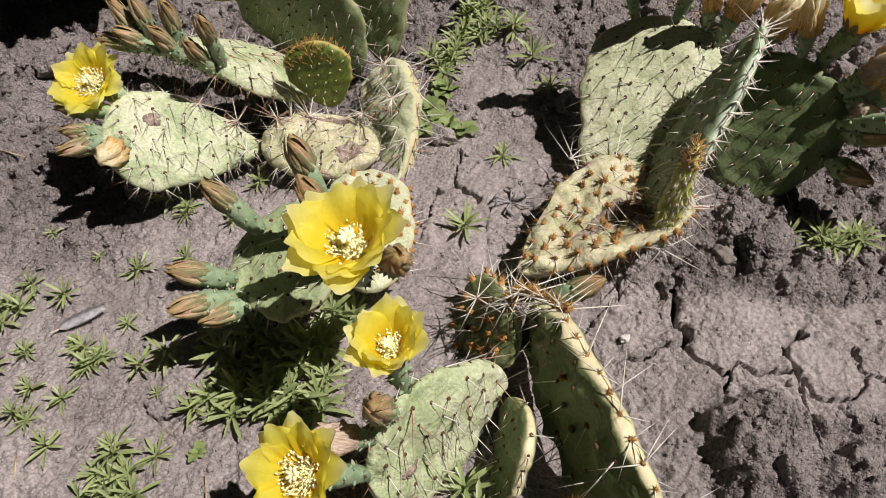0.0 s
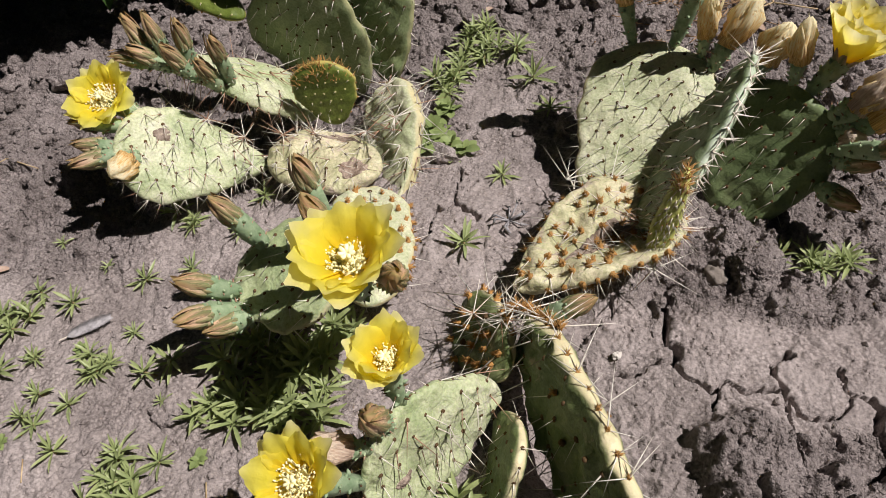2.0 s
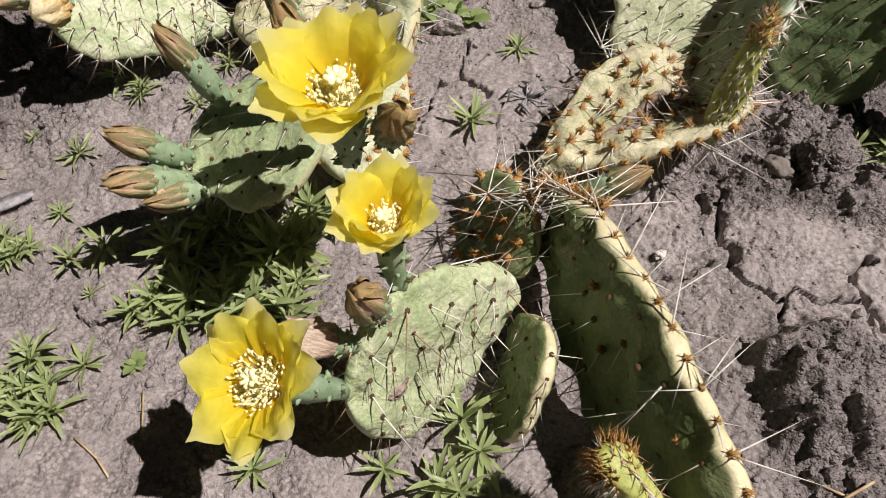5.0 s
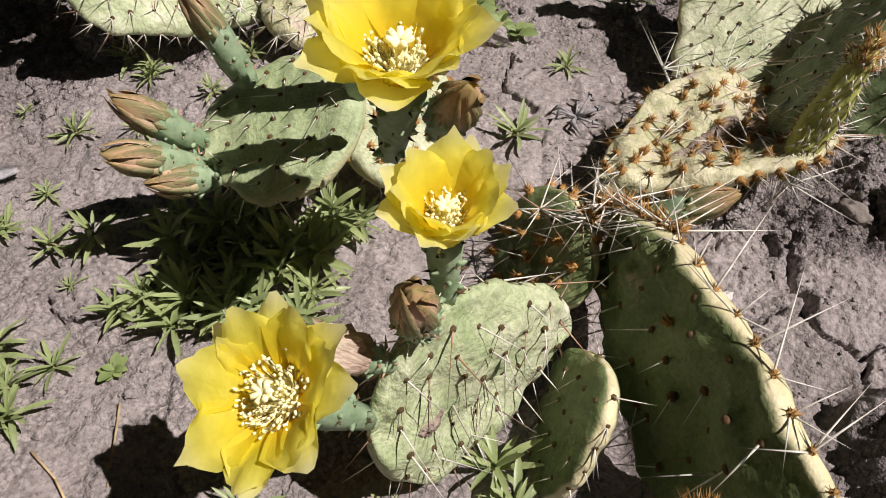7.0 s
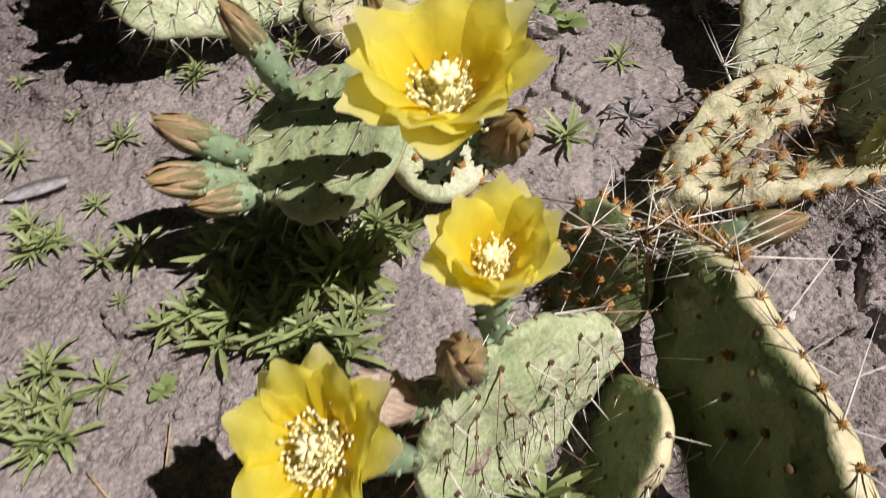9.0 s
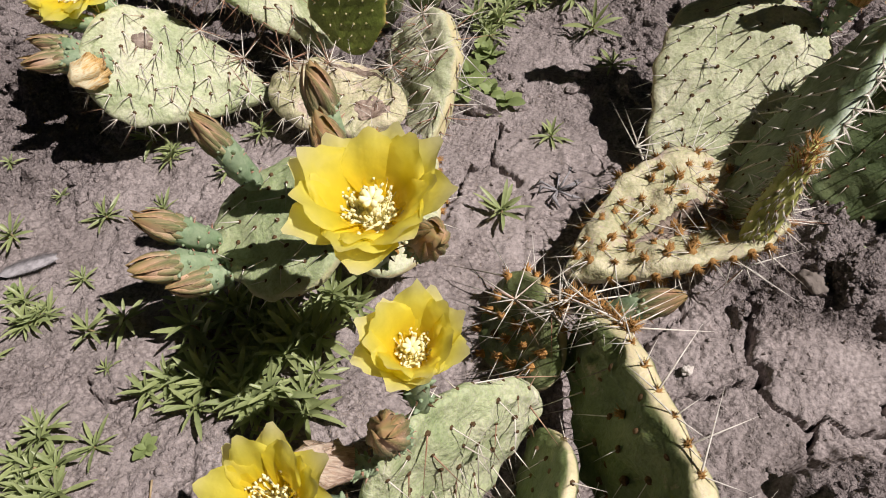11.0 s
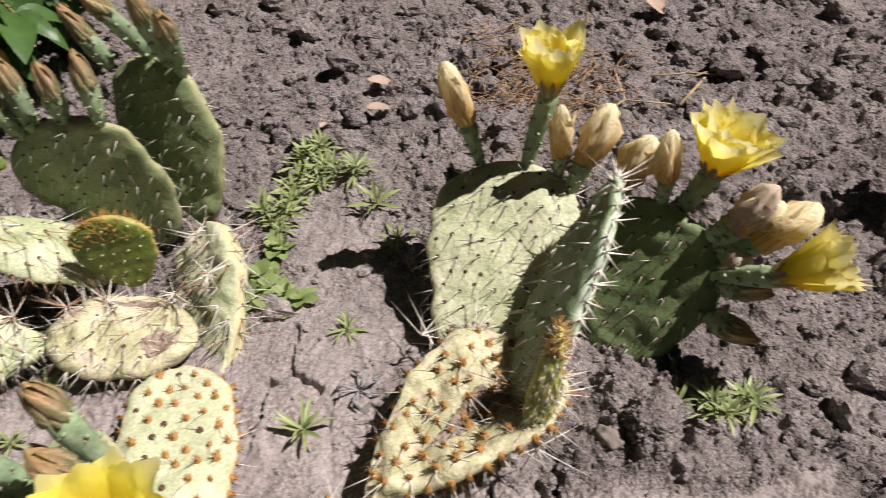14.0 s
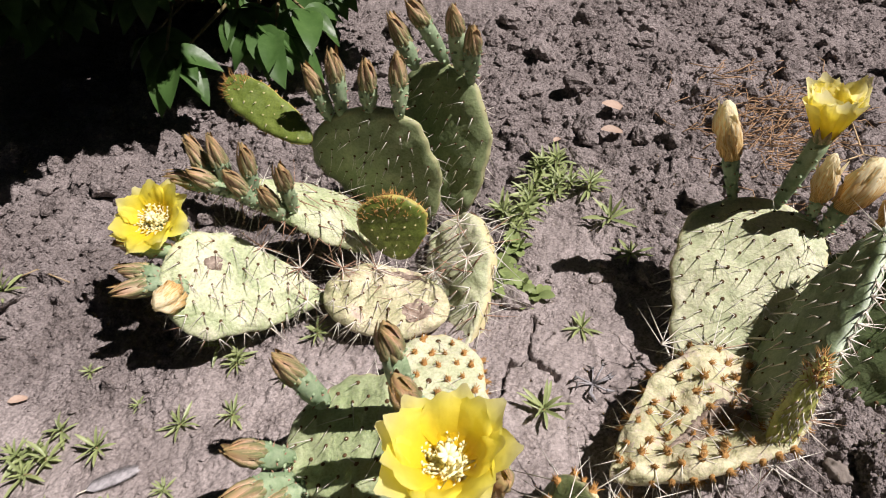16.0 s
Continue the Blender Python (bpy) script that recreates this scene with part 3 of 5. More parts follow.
def pad_part(parent, pad, label="", rust=0.0, spine=0.016, count=0.85, dark=0.12, red=0.0, dot=0.0014, rim_spine=1.0, rim_rust=None, dots_mat=None, stout=1.0):
    ob = place("pad", pad.mesh(), parent, label=label)
    comb = V(-0.25, -0.45, -0.85) + pad.x * random.uniform(-0.3, 0.3)
    dots, tufts, bone, grey, ruddy = Soup(), Soup(), Soup(), Soup(), Soup()
    for p, n, rim in spots(pad, pad.pitch):
        if p.z < gz(p.x, p.y) - 0.002:
            continue
        size = dot * random.uniform(0.8, 1.3)
        hairy = random.random() < (rim_rust if rim and rim_rust is not None else rust)
        if not hairy:
            dots.dome(p, n, size, size * 0.55)
        else:
            tufts.dome(p, n, size * 1.0, size * 0.9)
            for _ in range(26):
                d = (n + V(*[random.uniform(-0.7, 0.7) for _ in range(3)])).normalized()
                tufts.cone(p, p + d * size * random.uniform(1.3, 2.6), size * 0.26, 3)
        k = count * (rim_spine if rim else 1.0)
        for _ in range(int(k) + (random.random() < k % 1)):
            wild = 0.75 if rim else 0.55
            d = (n * random.uniform(0.6, 1.0) + V(*[random.uniform(-wild, wild) for _ in range(3)]) + comb * (0.35 if rim else 0.65)).normalized()
            if d.dot(n) < 0.1:
                d = (d + n * 0.6).normalized()
            ln = spine * random.uniform(0.45, 1.5)
            soup = ruddy if random.random() < red else (grey if (not rim and random.random() < dark) else bone)
            soup.cone(p, p + d * ln, (0.00030 if soup is grey else 0.00042) * stout * (0.7 + ln / 0.06), 4)
    for name, soup, mat, lab in (("areole_cover", dots, dots_mat or AREOLE, "pale small areoles" if dots_mat else "dark brown areoles"), ("glochid_cover", tufts, GLOCHID, "rusty orange glochid tufts"),
                                 ("spine_cover", bone, SPINE, "bone white spines"), ("spine_cover", grey, SPINE_DARK, "grey-brown spines"), ("spine_cover", ruddy, SPINE_RED, "reddish spines")):
        if soup.f:
            tagged(place(name, soup.mesh(name, mat), ob, label=lab), kind="stuff")
    return ob


# ---- flowers and buds ----
def petal_mesh(mat, length, width, cup, seed, ragged=0.03, point=0.17, curl=1.0):
    rng = random.Random(seed)
    rows, cols = 9, 9
    verts, faces = [], []
    wav = [rng.uniform(-1, 1) for _ in range(4)]
    for i in range(rows):
        u = i / (rows - 1)
        for j in range(cols):
            v = 2 * j / (cols - 1) - 1
            w = width / 2 * (0.26 + 0.74 * math.sin(min(1.0, u * 1.2) * math.pi / 2)) * (1 - 0.16 * smooth_step(0.8, 1.0, u))
            y = u * length * (1 - 0.17 * abs(v) ** 2.5 * u ** 3)
            if i == rows - 1:
                y += point * length * max(0, 1 - abs(v - 0.25 * wav[2]) * 3.5)
            if i >= rows - 2:
                y += rng.uniform(-1, 1) * ragged * length * (0.4 if i == rows - 2 else 1)
            z = cup * (v * v * 0.62 * width) * (0.4 + u) + length * 0.55 * cup * (u ** 1.4) + u * u * length * curl * (0.045 * math.sin(3 * v + 3 * wav[0]) + 0.03 * math.sin(7 * v + 6 * wav[1]))
            z -= 0.16 * curl * length * smooth_step(0.7, 1.0, u) * (0.4 + 0.6 * wav[3])
            verts.append((v * w, y, z))
    for i in range(rows - 1):
        for j in range(cols - 1):
            a = i * cols + j
            faces.append((a, a + 1, a + cols + 1, a + cols))
    return mesh_of("petal", verts, faces, mat)


def bowl_petal(width, rise, spread, seed):
    """A broad petal of unit length: it rises steeply from the throat and leans out towards a rounded tip with a small point."""
    rng = random.Random(seed)
    rows, cols = 13, 11
    wav = [rng.uniform(-1, 1) for _ in range(6)]
    verts, faces = [], []
    y = z = 0.0
    for i in range(rows):
        u = i / (rows - 1)
        th = radians(rise + (spread - rise) * smooth_step(0.0, 0.9, u))
        if i:
            y, z = y + math.cos(th) / (rows - 1), z + math.sin(th) / (rows - 1)
        w = width / 2 * (0.24 + 0.76 * smooth_step(0.0, 0.72, u))
        for j in range(cols):
            v = 2 * j / (cols - 1) - 1
            back = 0.30 * abs(v - 0.12 * wav[0]) ** 2.6 * smooth_step(0.55, 1.0, u)
            back -= (0.15 + 0.04 * wav[4]) * max(0.0, 1 - abs(v - 0.12 * wav[0]) * 3.0) * smooth_step(0.85, 1.0, u)
            back += 0.014 * math.sin(17 * v + 5 * wav[1]) * smooth_step(0.8, 1.0, u)
            lift = 0.16 * width * v * v * (1 - 0.45 * u) + u * u * (0.040 * math.sin(2.6 * v + 4 * wav[2]) + 0.032 * math.sin(6.5 * v + 6 * wav[3]))
            lift -= 0.05 * (1 + wav[5]) * smooth_step(0.75, 1.0, u)
            verts.append((v * w * (1 - 0.10 * smooth_step(0.85, 1.0, u)), y - back * math.cos(th) - lift * math.sin(th), z - back * math.sin(th) + lift * math.cos(th)))
    for i in range(rows - 1):
        for j in range(cols - 1):
            a = i * cols + j
            faces.append((a, a + 1, a + cols + 1, a + cols))
    return mesh_of("petal", verts, faces, PETAL)


def smooth_step(a, b, x):
    t = min(1.0, max(0.0, (x - a) / (b - a)))
    return t * t * (3 - 2 * t)


def lathe(profile, sides, mat, lobes=0, depth=0.0, twist=0.0, rough=0.0, seed=0, name="part"):
    verts, faces = [], []
    for k, (r, z) in enumerate(profile):
        for i in range(sides):
            a = 2 * math.pi * i / sides
            s = 1 + (depth * math.cos(lobes * (a + twist * k / len(profile)))) * (0.2 + 0.8 * k / len(profile)) if lobes else 1.0
            s += rough * noise.noise(V(math.cos(a) * 2, math.sin(a) * 2, k * 0.6 + seed * 7.3))
            verts.append((math.cos(a) * r * s, math.sin(a) * r * s, z))
    for k in range(len(profile) - 1):
        for i in range(sides):
            j = (i + 1) % sides
            faces.append((k * sides + i, k * sides + j, (k + 1) * sides + j, (k + 1) * sides + i))
    n = len(verts)
    verts += [(0, 0, profile[0][1]), (0, 0, profile[-1][1])]
    for i in range(sides):
        j = (i + 1) % sides
        faces.append((n, j, i))
        faces.append((n + 1, (len(profile) - 1) * sides + i, (len(profile) - 1) * sides + j))
    return mesh_of(name, verts, faces, mat)


BOWL = [[bowl_petal(w, a, b, 10 * k + n) for n in range(4)] for k, (w, a, b) in enumerate(((0.82, 54, 20), (0.86, 60, 34), (0.66, 60, 42)))]
CUP_PETALS = [petal_mesh(PETAL, 1.0, w, 0.26, s, 0.012, p, 0.35) for s, (w, p) in enumerate(((0.56, 0.14), (0.64, 0.10), (0.50, 0.16), (0.60, 0.08)))]


def stand(at, axis, spin=0.0):
    z = Vector(axis).normalized()
    q = z.to_track_quat("Z", "Y").to_matrix().to_4x4()
    return Matrix.Translation(at) @ q @ Matrix.Rotation(spin, 4, "Z")


def ovary_mesh(r, length, seed):
    prof = [(r * 0.55, -length), (r * 0.72, -length * 0.8), (r * 0.95, -length * 0.45), (r * 1.05, -length * 0.15), (r * 0.9, 0)]
    return lathe(prof, 14, OVARY, 5, 0.08, 1.0, 0.30, seed, "flower")


def tubercles(soup, r, length, count):
    """Small areoles with short spines over an ovary."""
    for i in range(count):
        a, z = 2.4 * i, -length * (0.08 + 0.84 * i / count)
        p = V(math.cos(a) * r * 0.95, math.sin(a) * r * 0.95, z)
        n = V(math.cos(a), math.sin(a), 0.5).normalized()
        soup.cone(p - n * 0.0008, p + n * random.uniform(0.0014, 0.0050), 0.0008, 4)


def bumps(parent, r, length, count):
    """Raised green tubercles spiralling round an ovary."""
    s = Soup()
    for i in range(count):
        a, z = 2.4 * i + 0.3, -length * (0.06 + 0.86 * i / count)
        n = V(math.cos(a), math.sin(a), 0.7).normalized()
        rr = r * (1.0 if z > -length * 0.5 else 0.85)
        s.cone(V(math.cos(a) * rr * 0.82, math.sin(a) * rr * 0.82, z), V(math.cos(a) * rr, math.sin(a) * rr, z) + n * r * 0.34, r * 0.30, 6, r * 0.07)
    tagged(place("tubercle_cover", s.mesh("tubercle_cover", OVARY), parent, label="green tubercles"), kind="stuff")


def flower(parent, at, axis, radius, root, open_deg=52, spin=0.0, seed=0, label="open lemon yellow cactus flower on a green ovary", side=False):
    """at: the middle of the throat; root: where the ovary sits on its pad."""
    at, root = Vector(at), rooted(parent, root)
    length = max(0.015, (at - root).length)
    ob = place("flower", ovary_mesh(radius * 0.27, length, seed), parent, stand(at, at - root + Vector(axis).normalized() * 0.01), label)
    turn = ob.matrix_basis.inverted() @ stand(at, axis, spin)
    t = Soup()
    tubercles(t, radius * 0.27, length, 18)
    bumps(ob, radius * 0.26, length, 18)
    tagged(place("areole_cover", t.mesh("areole_cover", AREOLE), ob, label="small dark areoles"), kind="stuff")
    rng = random.Random(seed)
    if side:
        for n, ln, tilt, start, lift in ((9, 1.0, open_deg, 0.0, 0.0), (8, 0.98, open_deg - 6, 0.35, 0.02), (4, 0.80, open_deg - 9, 0.2, 0.04)):
            for i in range(n):
                a = start + 2 * math.pi * i / n + rng.uniform(-0.12, 0.12)
                s = radius * ln * rng.uniform(0.92, 1.12) / max(0.55, math.sin(radians(min(88, open_deg + 12))))
                m = turn @ Matrix.Rotation(a, 4, "Z") @ Matrix.Translation((0, radius * 0.24, radius * lift)) @ Matrix.Rotation(radians(90 - tilt - rng.uniform(-7, 7)), 4, "X") @ Matrix.Rotation(rng.uniform(-0.15, 0.15), 4, "Y") @ Matrix.Scale(s, 4)
                place("petal", CUP_PETALS[rng.randrange(4)], ob, m)
    else:
        for ring, (n, ln, start, lift) in enumerate(((8, 1.02, 0.0, 0.0), (7, 1.00, 0.4, 0.03), (4, 0.84, 0.1, 0.05))):
            for i in range(n):
                a = start + 2 * math.pi * i / n + rng.uniform(-0.10, 0.10)
                m = turn @ Matrix.Rotation(a, 4, "Z") @ Matrix.Translation((0, radius * (0.24 + 0.03 * ring), radius * lift)) @ Matrix.Rotation(radians(52 - open_deg + rng.uniform(-6, 6)), 4, "X") @ Matrix.Rotation(rng.uniform(-0.10, 0.10), 4, "Y") @ Matrix.Scale(radius * ln * rng.uniform(0.94, 1.08), 4)
                place("petal", BOWL[ring][rng.randrange(4)], ob, m)
    if side:
        for i in range(8):
            mm = turn @ Matrix.Rotation(2 * math.pi * (i + rng.uniform(-0.2, 0.2)) / 8, 4, "Z") @ Matrix.Translation((0, radius * 0.24, -radius * 0.12)) @ Matrix.Rotation(radians(-open_deg * 0.75), 4, "X") @ Matrix.Diagonal((radius * 0.30, radius * 0.2, radius * rng.uniform(0.55, 0.95), 1))
            place("sepal", CUP_SEPAL, ob, mm)
    place("throat", lathe([(radius * 0.10, 0), (radius * 0.24, radius * 0.03), (radius * (0.26 if side else 0.34), radius * 0.14)], 16, PETAL, name="throat"), ob, turn)
    st = Soup()
    wide = 0.5 if side else 1.0
    st.dome(V(0, 0, radius * 0.05), V(0, 0, 1), radius * 0.34 * wide, radius * 0.18, 14)
    for i in range(190):
        a, rr = rng.uniform(0, 6.283), math.sqrt(rng.uniform(0.05, 1)) * 0.46 * wide
        p = V(math.cos(a) * rr * 0.5, math.sin(a) * rr * 0.5, 0.06) * radius
        q = V(math.cos(a + rng.uniform(-0.35, 0.35)) * rr * 1.15, math.sin(a + rng.uniform(-0.35, 0.35)) * rr * 1.15, rng.uniform(0.28, 0.50) - rr * 0.15) * radius
        st.cone(p, q, radius * 0.010, 3, radius * 0.008)
        st.cone(q - V(0, 0, radius * 0.010), q + V(rng.uniform(-1, 1), rng.uniform(-1, 1), rng.uniform(0.2, 1)).normalized() * radius * 0.052, radius * 0.022, 5, radius * 0.018)
    tagged(place("stamen_ring", st.mesh("stamen_ring", STAMEN), ob, turn, "cream yellow stamens"), kind="stuff")
    sg = Soup()
    sg.cone((0, 0, 0), (0, 0, radius * 0.46), radius * 0.05, 8, radius * 0.07)
    for i in range(7):
        a = 2 * math.pi * i / 7
        sg.cone((0, 0, radius * 0.44), (math.cos(a) * radius * 0.14, math.sin(a) * radius * 0.14, radius * 0.56), radius * 0.052, 6, radius * 0.036)
    place("stigma", sg.mesh("stigma", STAMEN), ob, turn, "pale cream stigma")
    return ob


def bud(parent, root, tip, r=0.008, seed=0, cut=0.52, label="closed brown-green cactus bud"):
    root, tip = rooted(parent, root), Vector(tip)
    r *= 0.90
    length = (tip - root).length
    lo = max(length * cut, length - 0.024)
    m = stand(root + (tip - root) * (lo / length), tip - root, seed * 1.3)
    ob = place("bud", lathe([(r * 0.55, -lo), (r * 0.80, -lo * 0.75), (r * 1.0, -lo * 0.5), (r * 1.04, -lo * 0.25), (r * 0.92, 0)], 14, OVARY, 5, 0.16, 2.0, 0.34, seed, "bud"), parent, m, label)
    t = Soup()
    tubercles(t, r * 1.0, lo, 18)
    bumps(ob, r * 0.98, lo, 18)
    tagged(place("spine_cover", t.mesh("spine_cover", SPINE_RED), ob, label="short reddish spines"), kind="stuff")
    hi = length - lo
    rng = random.Random(seed + 50)
    core = lathe([(r * 0.80, 0), (r * 0.95, hi * 0.2), (r * 0.84, hi * 0.42), (r * 0.50, hi * 0.7), (r * 0.06, hi * 0.98)], 15, SEPAL, 5, 0.12, 2.5, 0.12, seed, "core")
    place("core", core, ob)
    for ring, (n, z, s) in enumerate(((7, -0.22, 0.50), (7, -0.12, 0.80), (6, -0.02, 1.0))):
        for i in range(n):
            a = 2 * math.pi * (i + 0.5 * ring) / n + rng.uniform(-0.15, 0.15)
            mm = Matrix.Rotation(a, 4, "Z") @ Matrix.Translation((0, r * (1.0 - 0.03 * ring), hi * z)) @ Matrix.Rotation(radians(rng.uniform(-11, 1) + 2 * ring), 4, "X") @ Matrix.Rotation(radians(rng.uniform(2, 10)), 4, "Y") @ Matrix.Diagonal((r * 0.80, r * 0.92, hi * s * rng.uniform(0.9, 1.08), 1))
            place("sepal", SEPAL_MESH, ob, mm)
    return ob


def sepal_unit():
    """A pointed bud scale, leaning in towards the tip; unit size, base at the origin, outer side to +y."""
    rows, cols = 8, 5
    verts, faces = [], []
    for i in range(rows):
        u = i / (rows - 1)
        w = 0.56 * (1 - u) ** 0.75 * (0.8 + 0.5 * u) + 0.01
        y = 0.16 * math.sin(u * math.pi) - 0.95 * u ** 1.9
        for j in range(cols):
            v = 2 * j / (cols - 1) - 1
            verts.append((v * w, y + 0.22 * (1 - abs(v)) * (1 - u) - 0.42 * v * v * w, u))
    for i in range(rows - 1):
        for j in range(cols - 1):
            a = i * cols + j
            faces.append((a, a + 1, a + cols + 1, a + cols))
    return mesh_of("sepal", verts, faces, SEPAL)


SEPAL_MESH = sepal_unit()


def cup_sepal_unit():
    """A flat pointed outer scale hugging the cup of a flower."""
    verts, faces = [], []
    for i in range(6):
        u = i / 5
        w = 0.5 * (1 - u) ** 0.8 + 0.02
        for v in (-1, -0.5, 0, 0.5, 1):
            verts.append((v * w, 0.25 * u * (1 - u) - 0.3 * v * v * w, u))
    for i in range(5):
        for j in range(4):
            a = i * 5 + j
            faces.append((a, a + 1, a + 6, a + 5))
    return mesh_of("sepal", verts, faces, SEPAL)


CUP_SEPAL = cup_sepal_unit()


def wilted(parent, root, tip, r=0.009, seed=0, mat=None, cut=0.4, label="closed wilted flower, ochre and brown, on a green ovary"):
    root, tip = rooted(parent, root), Vector(tip)
    length = (tip - root).length
    lo, hi = length * cut, length * (1 - cut)
    ob = place("wilted_flower", lathe([(r * 0.45, -lo), (r * 0.6, -lo * 0.6), (r * 0.75, -lo * 0.25), (r * 0.72, 0)], 12, OVARY, 5, 0.06, 1.0, 0.12, seed, "wilted_flower"), parent,
               stand(root + (tip - root) * cut, tip - root, seed), label)
    t = Soup()
    tubercles(t, r * 0.78, lo, 16)
    bumps(ob, r * 0.72, lo, 16)
    tagged(place("spine_cover", t.mesh("spine_cover", SPINE_RED), ob, label="short reddish spines"), kind="stuff")
    prof = [(r * 0.7, -hi * 0.02), (r * 0.95, hi * 0.18), (r * 1.05, hi * 0.42), (r * 0.95, hi * 0.66), (r * 0.62, hi * 0.86), (r * 0.2, hi)]
    place("shrivelled_petals", lathe(prof, 26, mat or WILT, 6, 0.22, 1.8, 0.75, seed + 3, "shrivelled_petals"), ob)
    rng = random.Random(seed)
    for i in range(10):
        a = 2 * math.pi * i / 10 + rng.uniform(-0.25, 0.25)
        mm = Matrix.Rotation(a, 4, "Z") @ Matrix.Translation((0, r * rng.uniform(0.72, 0.95), -hi * 0.05)) @ Matrix.Rotation(radians(rng.uniform(-3, 8)), 4, "X") @ Matrix.Rotation(radians(rng.uniform(-12, 18)), 4, "Y") @ Matrix.Diagonal((r * rng.uniform(0.6, 1.0), r * 0.7, hi * rng.uniform(0.7, 1.12), 1))
        place("petal", WILT_MESHES[mat or WILT], ob, mm)
    return ob


def recolour(me, mat):
    me = me.copy()
    me.materials[0] = mat
    return me


WILT_MESHES = {WILT: recolour(SEPAL_MESH, WILT), WILT_PINK: recolour(SEPAL_MESH, WILT_PINK)}


def rooted(parent, p):
    """The nearest point of the middle of any pad of the plant: buds and flowers sit there."""
    p, best, at = Vector(p), 0.03, None
    for plant, pad in P.values():
        if plant is parent and not pad.young:
            for i in range(3, 50):
                for v in (-0.94, -0.6, 0.0, 0.6, 0.94):
                    q = pad.at(i / 50, v, 0)
                    if (q - p).length < best:
                        best, at = (q - p).length, q
    return at if at is not None else p


P = {}
# ---- right-hand prickly pear ----
right = thing("prickly_pear", "sprawling prickly pear with yellow flowers and sallow old pads in soil", "cactus", at=(0, 0, 0))


def add(parent, key, pad, **kw):
    P[key] = (parent, pad)
    return pad_part(parent, pad, **kw)


add(right, "R1", Pad((0.0686, 0.3698, 0.0377), (0.1909, 0.4465, 0.0336), 0.110, (-0.357, -0.076, 0.931), 0.014, PAD_OLD, cup=0.018, wrinkle=0.0026, seed=1, taper=0.18, square=2.5, narrow=0.8), label="sallow wrinkled old pad", rust=0.95, dark=0.0, spine=0.022, count=2.0, dot=0.0026)
add(right, "R2", Pad((0.1611, 0.4492, 0.0105), (0.1988, 0.5867, 0.0819), 0.1105, (-0.136, -0.348, 0.928), 0.013, PAD_PALE, seed=2, narrow=0.18, square=3.2), label="pale green upright pad", dark=0.12, count=1.6, spine=0.016)
add(right, "R3", Pad((0.2482, 0.4570, -0.0073), (0.2837, 0.5244, 0.0826), 0.132, (-0.631, -0.668, 0.395), 0.012, PAD_SHADE, seed=3, narrow=0.52, taper=0.26, flat=9), label="green pad with its own shade put into the colour", dark=0.0, count=1.1, spine=0.012)
add(right, "R4", Pad((0.1641, 0.4171, 0.0397), (0.2527, 0.5066, 0.1228), 0.100, (-0.990, -0.034, 0.141), 0.011, PAD_TEAL, seed=4, square=2.6, taper=0.59, narrow=0.0, flat=9), label="pad toned dark as shaded, its spiny blue-green edge pale as lit", dark=0.0, spine=0.012, count=0.9, rim_spine=7.0, dot=0.0011, stout=2.0)
add(right, "R6", Pad((0.168, 0.388, 0.036), (0.190, 0.409, 0.112), 0.019, (-0.2, -0.8, 0.5), 0.017, PAD_SHOOT, seed=5, narrow=0.0, taper=0.30, pitch=0.0042, knob=0.0006), label="young yellow-green shoot bristling with spines", rust=0.22, rim_rust=0.5, spine=0.0058, count=4.0, red=0.2, dark=0.0, dot=0.0007, dots_mat=AREOLE_PALE)
def bristle_tip(parent, pad, count, label, low=0.72):
    """A brush of orange bristles over the upper part of a shoot."""
    s = Soup()
    for i in range(count):
        u, v, side = random.uniform(low, 1.0) ** 0.7, random.uniform(-1, 1), random.choice((-1.0, 1.0))
        p = pad.at(u, v, side)
        d = (pad.y * 1.2 + pad.x * v + pad.n * side * 0.6 + V(random.gauss(0, 0.35), random.gauss(0, 0.35), random.gauss(0, 0.35))).normalized()
        s.cone(p, p + d * random.uniform(0.004, 0.009), 0.00045, 3)
    tagged(place("glochid_tuft", s.mesh("glochid_tuft", GLOCHID), parent, label=label), kind="stuff")


def scar(parent, pad, u, v, ru, rv, seed, label):
    """A corky torn patch that lies on a pad's face."""
    n, verts, faces = 13, [], []
    for i in range(n):
        for j in range(n):
            a, b = 2 * i / (n - 1) - 1, 2 * j / (n - 1) - 1
            k = max(abs(a), abs(b)) / max(1e-6, math.hypot(a, b))
            a, b = a * k, b * k
            r = math.hypot(a, b)
            edge = 1 + 0.35 * noise.noise(V(a * 2.2, b * 2.2, seed))
            uu, vv = u + a * edge * ru, v + b * edge * rv
            lift = -0.0004 if r > 0.96 else 0.0010 + 0.0022 * noise.noise(V(a * 4, b * 4, seed + 5)) + 0.0012 * noise.noise(V(a * 9, b * 9, seed + 9))
            verts.append(pad.at(uu, vv, 1.0) + pad.n * lift)
    for i in range(n - 1):
        for j in range(n - 1):
            k = i * n + j
            faces.append((k, k + n, k + n + 1, k + 1))
    place("scar", mesh_of("scar", verts, faces, CORK), parent, label=label)


bristle_tip(right, P["R6"][1], 150, "orange bristles at the shoot's tip")
add(right, "R7", Pad((0.0767, 0.3440, 0.0440), (0.1377, 0.1372, 0.0330), 0.093, (-0.897, -0.360, 0.258), 0.016, PAD_EDGE, seed=6, narrow=0.40, square=2.8, wrinkle=0.0034, knob=0.0014, flat=14, pitch=0.017), label="long pad toned dark olive as shaded, standing on its pale corky edge", dark=0.15, spine=0.030, rust=0.2, count=0.8, rim_spine=3.0, rim_rust=1.0, dot=0.002)
